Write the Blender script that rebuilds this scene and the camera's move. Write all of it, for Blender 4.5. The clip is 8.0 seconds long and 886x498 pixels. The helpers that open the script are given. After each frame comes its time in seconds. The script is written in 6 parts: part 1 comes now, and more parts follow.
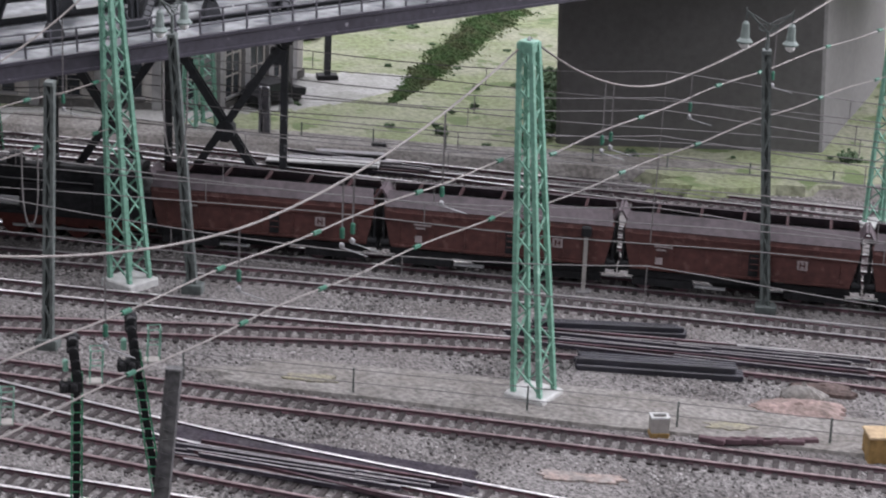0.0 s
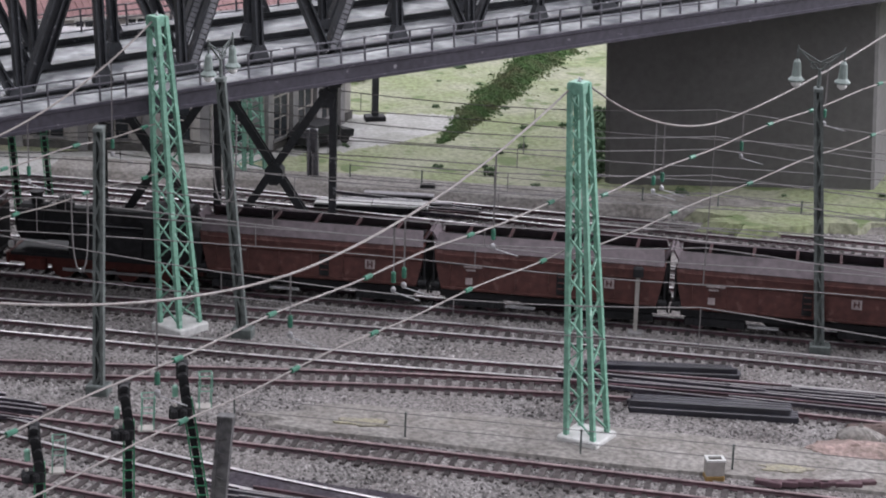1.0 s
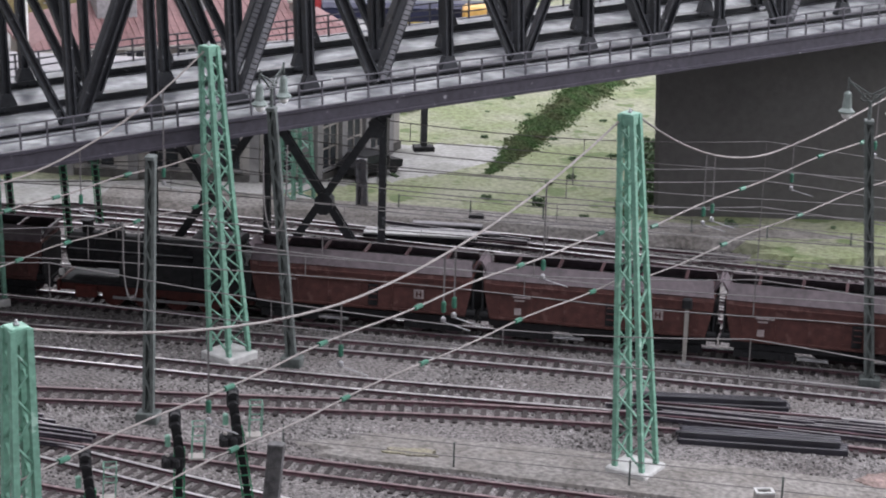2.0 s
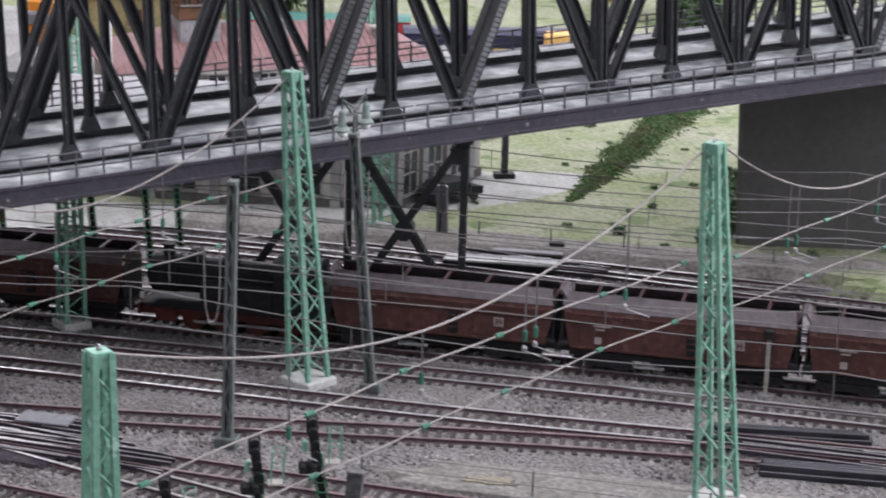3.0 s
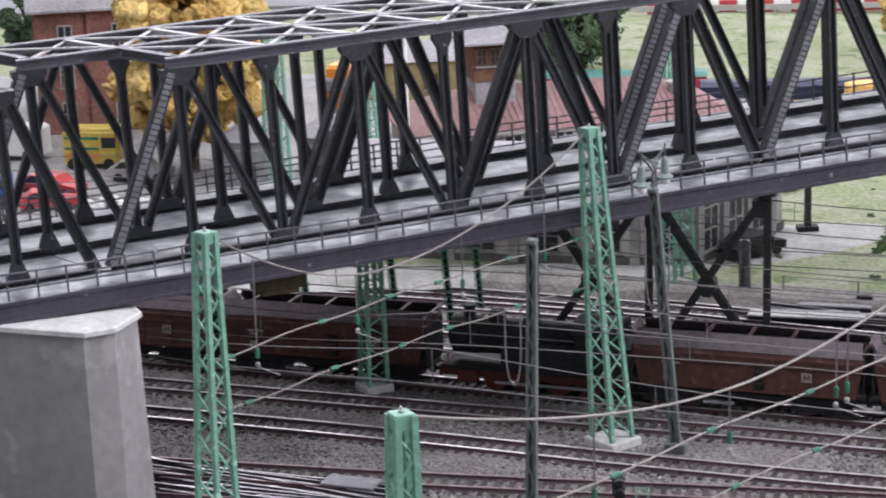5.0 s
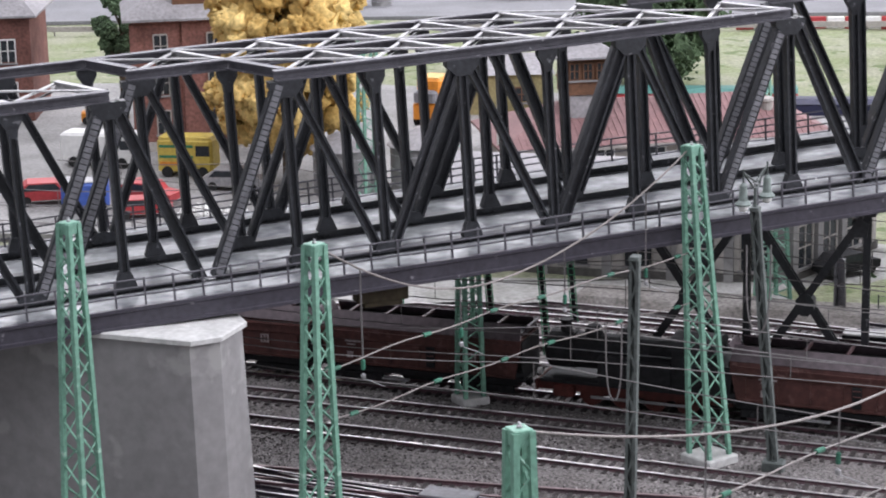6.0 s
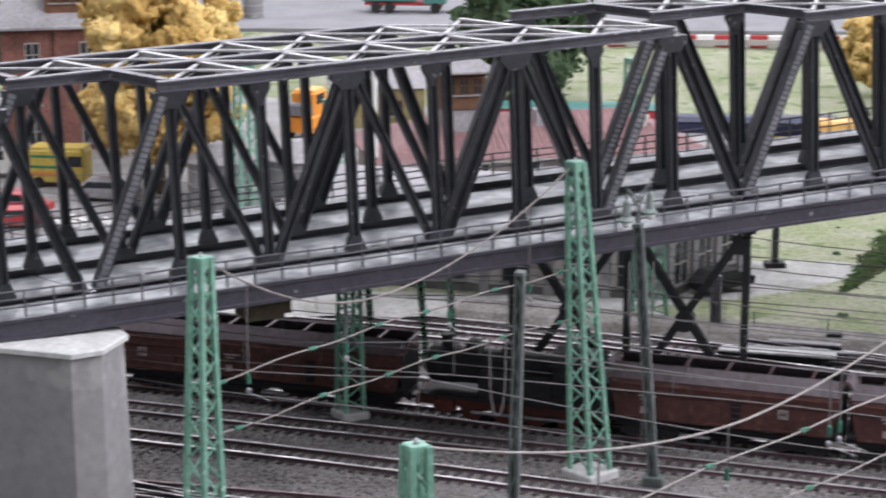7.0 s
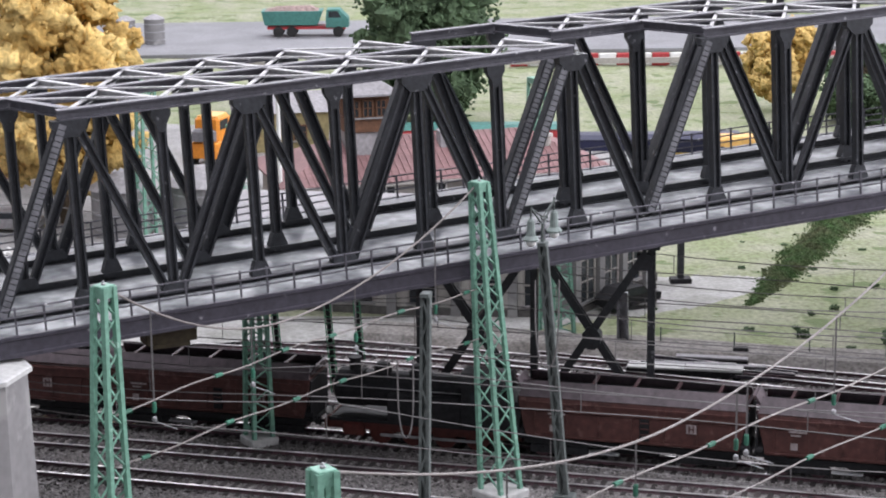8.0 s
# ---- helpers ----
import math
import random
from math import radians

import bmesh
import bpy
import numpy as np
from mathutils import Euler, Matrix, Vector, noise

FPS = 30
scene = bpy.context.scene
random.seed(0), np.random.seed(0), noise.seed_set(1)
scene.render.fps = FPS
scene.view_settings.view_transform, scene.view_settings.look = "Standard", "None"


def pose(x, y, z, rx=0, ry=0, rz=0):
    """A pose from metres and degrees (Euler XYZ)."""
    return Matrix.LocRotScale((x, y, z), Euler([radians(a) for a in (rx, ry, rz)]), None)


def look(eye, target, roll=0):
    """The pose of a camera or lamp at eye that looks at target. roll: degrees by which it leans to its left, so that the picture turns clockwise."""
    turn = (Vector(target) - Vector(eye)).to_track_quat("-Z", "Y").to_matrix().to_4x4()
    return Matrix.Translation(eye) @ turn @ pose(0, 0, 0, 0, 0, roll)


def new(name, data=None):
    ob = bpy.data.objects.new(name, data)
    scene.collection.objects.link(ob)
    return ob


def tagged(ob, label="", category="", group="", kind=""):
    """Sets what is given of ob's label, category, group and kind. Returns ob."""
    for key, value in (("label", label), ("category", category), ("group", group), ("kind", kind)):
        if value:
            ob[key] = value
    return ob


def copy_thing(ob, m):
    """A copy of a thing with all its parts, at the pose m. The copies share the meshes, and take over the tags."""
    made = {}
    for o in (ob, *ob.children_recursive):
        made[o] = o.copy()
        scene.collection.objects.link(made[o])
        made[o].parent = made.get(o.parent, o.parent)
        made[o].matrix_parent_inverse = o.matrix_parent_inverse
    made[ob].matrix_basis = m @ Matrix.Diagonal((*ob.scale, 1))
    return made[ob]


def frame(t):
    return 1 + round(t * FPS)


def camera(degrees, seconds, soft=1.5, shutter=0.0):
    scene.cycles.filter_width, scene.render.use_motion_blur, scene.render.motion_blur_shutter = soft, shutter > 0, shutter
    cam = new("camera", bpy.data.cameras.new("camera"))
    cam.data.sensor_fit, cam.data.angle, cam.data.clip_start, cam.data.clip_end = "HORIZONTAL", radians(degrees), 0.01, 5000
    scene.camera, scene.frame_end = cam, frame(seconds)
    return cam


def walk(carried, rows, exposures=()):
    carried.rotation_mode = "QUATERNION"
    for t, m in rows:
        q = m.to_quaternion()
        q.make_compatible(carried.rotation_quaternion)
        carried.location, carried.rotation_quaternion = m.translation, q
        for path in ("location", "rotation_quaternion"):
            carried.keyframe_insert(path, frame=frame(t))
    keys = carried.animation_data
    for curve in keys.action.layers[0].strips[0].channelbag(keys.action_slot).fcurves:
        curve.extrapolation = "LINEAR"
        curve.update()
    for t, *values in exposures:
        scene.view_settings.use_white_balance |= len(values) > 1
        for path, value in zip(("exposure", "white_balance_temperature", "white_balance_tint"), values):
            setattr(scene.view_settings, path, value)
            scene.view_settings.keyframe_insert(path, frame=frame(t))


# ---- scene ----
# A model railway in H0: all sizes below are those of the full-size original, and K brings them to the model's own.
K = 1 / 87
cam = camera(23.32, 8.0, soft=1.9, shutter=0.5)
EYE = 34.8 * K
ROWS = [
    (0.0, 0.08, -0.61, 0.0, 71.698, -2.478, -11.034), (0.5, -0.15, -0.11, 0.02, 72.205, -2.081, -10.415),
    (1.0, -0.02, 0.01, 0.04, 72.658, -1.651, -10.008), (1.5, 0.01, -0.07, 0.03, 73.189, -1.379, -9.623),
    (1.7, -0.14, -0.17, 0.07, 73.295, -1.45, -9.295), (2.25, -0.25, 0.05, 0.05, 73.57, -1.72, -8.28),
    (2.8, -0.35, 0.25, 0.03, 73.9, -1.8, -7.15), (3.0, -0.37, 0.28, 0.04, 74.061, -1.665, -6.612),
    (3.5, -0.51, 0.81, -0.12, 74.41, -0.862, -4.523), (4.0, -0.35, 0.94, -0.18, 74.742, 0.162, -2.305),
    (4.5, -0.3, 1.29, -0.33, 75.253, 1.041, -0.522), (5.0, -0.38, 1.5, -0.38, 75.66, 1.656, 0.733),
    (5.2, -0.4, 1.29, -0.32, 75.823, 1.858, 1.249), (5.75, -1.2, 1.05, -0.12, 75.93, 1.55, 2.4),
    (6.03, -1.75, 0.9, 0.0, 75.98, 1.2, 2.85), (6.3, -2.09, 0.82, 0.09, 75.987, 0.86, 2.496),
    (6.5, -2.32, 1.14, -0.04, 76.072, 0.479, 1.755), (7.0, -2.72, 1.2, -0.04, 76.301, -0.107, -0.637),
    (7.5, -2.57, 1.16, -0.05, 76.53, -0.08, -3.132), (8.0, -2.51, 1.34, -0.09, 76.885, 0.597, -3.283),
]
walk(cam, [(t, pose(x * K, y * K, EYE + z * K, rx, ry, rz)) for t, x, y, z, rx, ry, rz in ROWS], [(0.0, -0.09), (1.5, -0.05), (3.0, 0.03), (4.5, 0.07), (8.0, 0.07)])

# ---- light: an exhibition hall with ceiling lamps ----
world = bpy.data.worlds.new("world")
scene.world = world
world.use_nodes = True
hall = world.node_tree
around, height, shade = (hall.nodes.new(k) for k in ("ShaderNodeTexCoord", "ShaderNodeSeparateXYZ", "ShaderNodeMapRange"))
hall.nodes["Background"].inputs[0].default_value = (0.90, 0.90, 1.0, 1)
shade.inputs[1].default_value, shade.inputs[2].default_value = -0.1, 0.75
shade.inputs[3].default_value, shade.inputs[4].default_value = 0.44, 0.76
hall.links.new(around.outputs["Generated"], height.inputs[0])
hall.links.new(height.outputs[2], shade.inputs[0])
hall.links.new(shade.outputs[0], hall.nodes["Background"].inputs[1])
scene.view_settings.exposure = 0.0


def lamp(x, y, z, sx, sy, power, target, colour=(0.935, 0.922, 1.0)):
    data = bpy.data.lights.new("hall_lamp", "AREA")
    data.shape, data.size, data.size_y, data.energy, data.color = "RECTANGLE", sx * K, sy * K, power, colour
    ob = new("hall_lamp", data)
    ob.matrix_world = look(Vector((x, y, z)) * K, Vector(target) * K)
    return ob


lamp(195, 104, 80, 130, 60, 70, (30, 110, 0))
lamp(-30, 98, 240, 340, 60, 62, (-18, 98, 0))
lamp(80, 30, 200, 220, 40, 14, (-5, 98, 0))
lamp(0, 330, 130, 320, 50, 70, (0, 150, 0))

# ---- materials ----


def link(nt, a, b):
    nt.links.new(a, b)


def material(name, colour, rough=0.7, metal=0.0, vary=0.25, grain=0.3, patch=3.0, bump=0.0, tint=None, each=0.0, spec=0.35):
    """Colour with variation at two scales: grain and patch are sizes of the full-size original, in metres."""
    m = bpy.data.materials.new(name)
    m.use_nodes = True
    nt = m.node_tree
    bsdf = nt.nodes["Principled BSDF"]
    bsdf.inputs["Roughness"].default_value, bsdf.inputs["Metallic"].default_value = rough, metal
    bsdf.inputs["Specular IOR Level"].default_value = spec
    coord = nt.nodes.new("ShaderNodeTexCoord")
    place = coord.outputs["Object"]
    fine = nt.nodes.new("ShaderNodeTexNoise")
    fine.inputs["Scale"].default_value, fine.inputs["Detail"].default_value = 87 / grain, 4
    wide = nt.nodes.new("ShaderNodeTexNoise")
    wide.inputs["Scale"].default_value, wide.inputs["Detail"].default_value = 87 / patch, 3
    for tex in (fine, wide):
        link(nt, place, tex.inputs["Vector"])
    mixed = nt.nodes.new("ShaderNodeMix")
    mixed.data_type = "RGBA"
    other = tint or tuple(c * (1 - vary) for c in colour)
    mixed.inputs[6].default_value, mixed.inputs[7].default_value = (*colour, 1), (*other, 1)
    ramp = nt.nodes.new("ShaderNodeMapRange")
    ramp.inputs[1].default_value, ramp.inputs[2].default_value = 0.38, 0.64
    link(nt, wide.outputs["Fac"], ramp.inputs[0])
    link(nt, ramp.outputs[0], mixed.inputs[0])
    value = nt.nodes.new("ShaderNodeHueSaturation")
    link(nt, mixed.outputs[2], value.inputs["Color"])
    spread = nt.nodes.new("ShaderNodeMapRange")
    spread.inputs[1].default_value, spread.inputs[2].default_value = 0.3, 0.7
    spread.inputs[3].default_value, spread.inputs[4].default_value = 1 - vary, 1 + vary
    link(nt, fine.outputs["Fac"], spread.inputs[0])
    last = spread.outputs[0]
    if each:
        info = nt.nodes.new("ShaderNodeObjectInfo")
        own = nt.nodes.new("ShaderNodeMapRange")
        own.inputs[3].default_value, own.inputs[4].default_value = 1 - each, 1 + each
        link(nt, info.outputs["Random"], own.inputs[0])
        times = nt.nodes.new("ShaderNodeMath")
        times.operation = "MULTIPLY"
        link(nt, last, times.inputs[0])
        link(nt, own.outputs[0], times.inputs[1])
        last = times.outputs[0]
    link(nt, last, value.inputs["Value"])
    link(nt, value.outputs[0], bsdf.inputs["Base Color"])
    if bump:
        b = nt.nodes.new("ShaderNodeBump")
        b.inputs["Strength"].default_value, b.inputs["Distance"].default_value = 0.8, bump * K
        link(nt, fine.outputs["Fac"], b.inputs["Height"])
        link(nt, b.outputs[0], bsdf.inputs["Normal"])
    return m


GREEN = material("mast_green_paint", (0.16, 0.325, 0.245), 0.5, vary=0.2, grain=0.2, patch=2.5)
DKGREEN = material("dark_green_paint", (0.035, 0.185, 0.095), 0.5)
# Lighter than the bridge iron: on the battens it paints in the caught light.
BATTEN = material("light_grey_steel", (0.165, 0.165, 0.178), 0.5, vary=0.25)
MAROON = material("dark_maroon_roof_paint", (0.045, 0.02, 0.022), 0.6, vary=0.3)
GREYGREEN = material("grey_green_mast_paint", (0.112, 0.128, 0.123), 0.6, vary=0.3)
LAMPGREY = material("pale_lamp_grey_green", (0.20, 0.24, 0.225), 0.45, vary=0.2)
MARKING = material("dull_white_marking", (0.32, 0.27, 0.27), 0.7, vary=0.25, grain=0.15)
BLACKBEAM = material("tarred_black_beam", (0.026, 0.025, 0.034), 0.3, vary=0.35, grain=0.4, patch=1.5, spec=0.5)
OIL = material("oily_dark_ground", (0.040, 0.034, 0.044), 0.9, vary=0.4, grain=0.2, patch=1.5, bump=0.06, tint=(0.062, 0.055, 0.062), spec=0.1)
IRON = material("black_bridge_paint", (0.029, 0.031, 0.036), 0.45, vary=0.35, grain=0.25, patch=2.0, bump=0.02, spec=0.42)
GIRDER = material("grey_violet_girder_paint", (0.096, 0.093, 0.108), 0.5, vary=0.2, patch=2.5)
FASCIA = material("dark_violet_girder_paint", (0.056, 0.052, 0.066), 0.45, vary=0.2, grain=0.3, patch=3, bump=0.02)
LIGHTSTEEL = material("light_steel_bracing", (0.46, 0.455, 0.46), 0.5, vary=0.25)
DECK = material("bridge_deck_grey", (0.345, 0.36, 0.365), 0.24, vary=0.2, grain=0.6, patch=1.6, tint=(0.165, 0.17, 0.185))
RAILSTEEL = material("worn_rail_steel", (0.66, 0.64, 0.64), 0.30, metal=0.6, vary=0.2)
RAILRUST = material("rusty_rail_side", (0.105, 0.055, 0.066), 0.7, vary=0.3, tint=(0.07, 0.047, 0.054))
# Rust made lighter for rail tops, as if they caught the light.
RAILLIT = material("lit_rusty_rail_head", (0.27, 0.20, 0.205), 0.5, metal=0.2, vary=0.3, patch=1.2)
SLEEPER = material("dark_sleeper", (0.060, 0.050, 0.050), 0.85, vary=0.3, each=0.35)
BALLAST = material("grey_ballast", (0.188, 0.176, 0.172), 0.95, vary=0.6, grain=0.16, patch=3, bump=0.14, tint=(0.135, 0.122, 0.118))
STONE = material("ballast_stones", (0.25, 0.232, 0.235), 0.95, vary=0.4, grain=0.5, patch=6, tint=(0.13, 0.12, 0.115))
SAND = material("grey_sand_path", (0.225, 0.212, 0.20), 0.95, vary=0.4, grain=0.25, patch=2, bump=0.08, tint=(0.165, 0.152, 0.14))
CLAY = material("reddish_clay", (0.27, 0.198, 0.182), 0.95, vary=0.35, grain=0.25, patch=0.8, bump=0.1, tint=(0.19, 0.145, 0.13))
CONCRETE = material("pale_concrete", (0.235, 0.229, 0.231), 0.85, vary=0.1, grain=0.5, patch=3.5)
WHITECON = material("white_concrete", (0.52, 0.52, 0.51), 0.85, vary=0.15, grain=0.3, patch=1.5)
DARKCON = material("dark_concrete", (0.11, 0.105, 0.10), 0.9, vary=0.2)
GRASS = material("yellow_green_grass", (0.185, 0.212, 0.112), 0.95, vary=0.3, grain=0.35, patch=4.5, bump=0.14, tint=(0.25, 0.255, 0.185))
PIERGREY = material("dark_grey_concrete", (0.130, 0.126, 0.125), 0.9, vary=0.1, grain=0.4, patch=5)
PAVING = material("pale_dusty_paving", (0.27, 0.265, 0.26), 0.9, vary=0.25, grain=0.3, patch=4)
ASPHALT = material("grey_road", (0.20, 0.20, 0.21), 0.9, vary=0.15, patch=5)
WAGON = material("brown_red_wagon_paint", (0.087, 0.034, 0.030), 0.6, vary=0.25, patch=1.8)
# Wagon brown shifted to lilac-grey: the light on slanting tops is in the colour.
WAGONTOP = material("lit_lilac_grey_flap", (0.095, 0.074, 0.083), 0.5, vary=0.25)
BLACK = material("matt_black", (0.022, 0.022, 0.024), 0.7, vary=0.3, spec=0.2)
REDPART = material("signal_red_frame", (0.085, 0.02, 0.016), 0.65)
WHITE = material("white_paint", (0.7, 0.7, 0.68), 0.6, vary=0.1)
WIRE = material("tan_wire", (0.20, 0.178, 0.168), 0.55, vary=0.2)
THINWIRE = material("grey_wire", (0.17, 0.16, 0.16), 0.5, vary=0.2)
INSULATOR = material("green_glass_insulator", (0.035, 0.145, 0.095), 0.5)
PATHGREY = material("grey_fine_gravel", (0.36, 0.355, 0.345), 0.95, vary=0.2, grain=0.3, patch=2.5, tint=(0.26, 0.26, 0.24), bump=0.04)
BRICK = material("red_brick_wall", (0.20, 0.092, 0.075), 0.9, vary=0.35, grain=0.25, patch=2)
ROOFGREY = material("grey_slate_roof", (0.28, 0.27, 0.28), 0.8, vary=0.2)
ROOFRED = material("faded_red_roof", (0.22, 0.125, 0.125), 0.8, vary=0.15, patch=2)
WALLGREY = material("grey_plaster", (0.33, 0.31, 0.29), 0.9, vary=0.15)
STATIONWALL = material("light_grey_plaster", (0.43, 0.41, 0.385), 0.9, vary=0.12, grain=0.4, patch=2.5)
WOODBROWN = material("brown_boards", (0.14, 0.07, 0.04), 0.8, vary=0.25)
WOODOCHRE = material("ochre_timber", (0.055, 0.043, 0.025), 0.8, vary=0.3)
GLASS = material("dark_window", (0.03, 0.035, 0.04), 0.22, vary=0.2, spec=0.3)
YELLOW = material("yellow_paint", (0.52, 0.39, 0.08), 0.5, vary=0.15)
ORANGE = material("orange_paint", (0.65, 0.24, 0.03), 0.5, vary=0.15)
PALEORANGE = material("pale_orange_paint", (0.68, 0.40, 0.13), 0.5, vary=0.15)
RED = material("red_paint", (0.40, 0.05, 0.055), 0.45, vary=0.15)
BLUE = material("blue_paint", (0.05, 0.10, 0.35), 0.45, vary=0.15)
NAVY = material("navy_paint", (0.02, 0.022, 0.055), 0.45, vary=0.15)
TEALPAINT = material("faded_teal_paint", (0.06, 0.185, 0.16), 0.55, vary=0.15)
TYRE = material("black_rubber", (0.02, 0.02, 0.02), 0.8)
LEAFGOLD = material("autumn_yellow_foliage", (0.64, 0.47, 0.19), 1.0, vary=0.3, grain=0.3, patch=3.5, tint=(0.46, 0.30, 0.10), bump=0.10, spec=0.05)
LEAFGREEN = material("dark_green_foliage", (0.09, 0.14, 0.075), 0.95, vary=0.45, grain=0.3, patch=2)
BARK = material("grey_brown_bark", (0.10, 0.075, 0.05), 0.95, vary=0.3)
POSTGREY = material("weathered_grey_post_steel", (0.058, 0.056, 0.060), 0.6, vary=0.45, grain=0.3, patch=0.7, tint=(0.10, 0.098, 0.098))
BLUESTEEL = material("dark_violet_rail_steel", (0.075, 0.066, 0.084), 0.45, metal=0.2, vary=0.3, patch=1.5)
SHINY = material("silver_metal", (0.36, 0.36, 0.37), 0.4, metal=0.4)

def chipped(m, colour, size, amount):
    """Small worn specks where the paint is rubbed off."""
    nt = m.node_tree
    bsdf = nt.nodes["Principled BSDF"]
    coord, tex, cut, mix = (nt.nodes.new(k) for k in ("ShaderNodeTexCoord", "ShaderNodeTexNoise", "ShaderNodeMapRange", "ShaderNodeMix"))
    mix.data_type = "RGBA"
    tex.inputs["Scale"].default_value, tex.inputs["Detail"].default_value = 87 / size, 6
    cut.inputs[1].default_value, cut.inputs[2].default_value = amount, amount + 0.05
    link(nt, coord.outputs["Object"], tex.inputs["Vector"])
    link(nt, tex.outputs["Fac"], cut.inputs[0])
    link(nt, cut.outputs[0], mix.inputs[0])
    link(nt, bsdf.inputs["Base Color"].links[0].from_socket, mix.inputs[6])
    mix.inputs[7].default_value = (*colour, 1)
    link(nt, mix.outputs[2], bsdf.inputs["Base Color"])


chipped(IRON, (0.13, 0.13, 0.14), 0.35, 0.66)
chipped(GIRDER, (0.42, 0.41, 0.43), 0.5, 0.66)
chipped(GREEN, (0.30, 0.46, 0.38), 0.5, 0.64)
chipped(GRASS, (0.115, 0.15, 0.065), 2.6, 0.58)
chipped(CONCRETE, (0.30, 0.295, 0.29), 2.4, 0.60)
chipped(FASCIA, (0.24, 0.235, 0.25), 0.6, 0.68)
chipped(WAGON, (0.12, 0.06, 0.055), 0.6, 0.62)


def stone_colours(m, dark, light):
    """Every loose stone gets a tone of its own."""
    nt = m.node_tree
    geo = nt.nodes.new("ShaderNodeNewGeometry")
    ramp = nt.nodes.new("ShaderNodeValToRGB")
    ramp.color_ramp.elements[0].color, ramp.color_ramp.elements[1].color = (*dark, 1), (*light, 1)
    link(nt, geo.outputs["Random Per Island"], ramp.inputs[0])
    coord, wide, spread, tone = (nt.nodes.new(k) for k in ("ShaderNodeTexCoord", "ShaderNodeTexNoise", "ShaderNodeMapRange", "ShaderNodeHueSaturation"))
    wide.inputs["Scale"].default_value, wide.inputs["Detail"].default_value = 87 / 3.5, 4
    spread.inputs[1].default_value, spread.inputs[2].default_value = 0.35, 0.65
    spread.inputs[3].default_value, spread.inputs[4].default_value = 0.68, 1.22
    link(nt, coord.outputs["Object"], wide.inputs["Vector"])
    link(nt, wide.outputs["Fac"], spread.inputs[0])
    link(nt, spread.outputs[0], tone.inputs["Value"])
    link(nt, ramp.outputs[0], tone.inputs["Color"])
    link(nt, tone.outputs[0], nt.nodes["Principled BSDF"].inputs["Base Color"])


stone_colours(STONE, (0.045, 0.040, 0.040), (0.36, 0.342, 0.336))

# ---- mesh helpers: plain faces, all in metres of the original ----


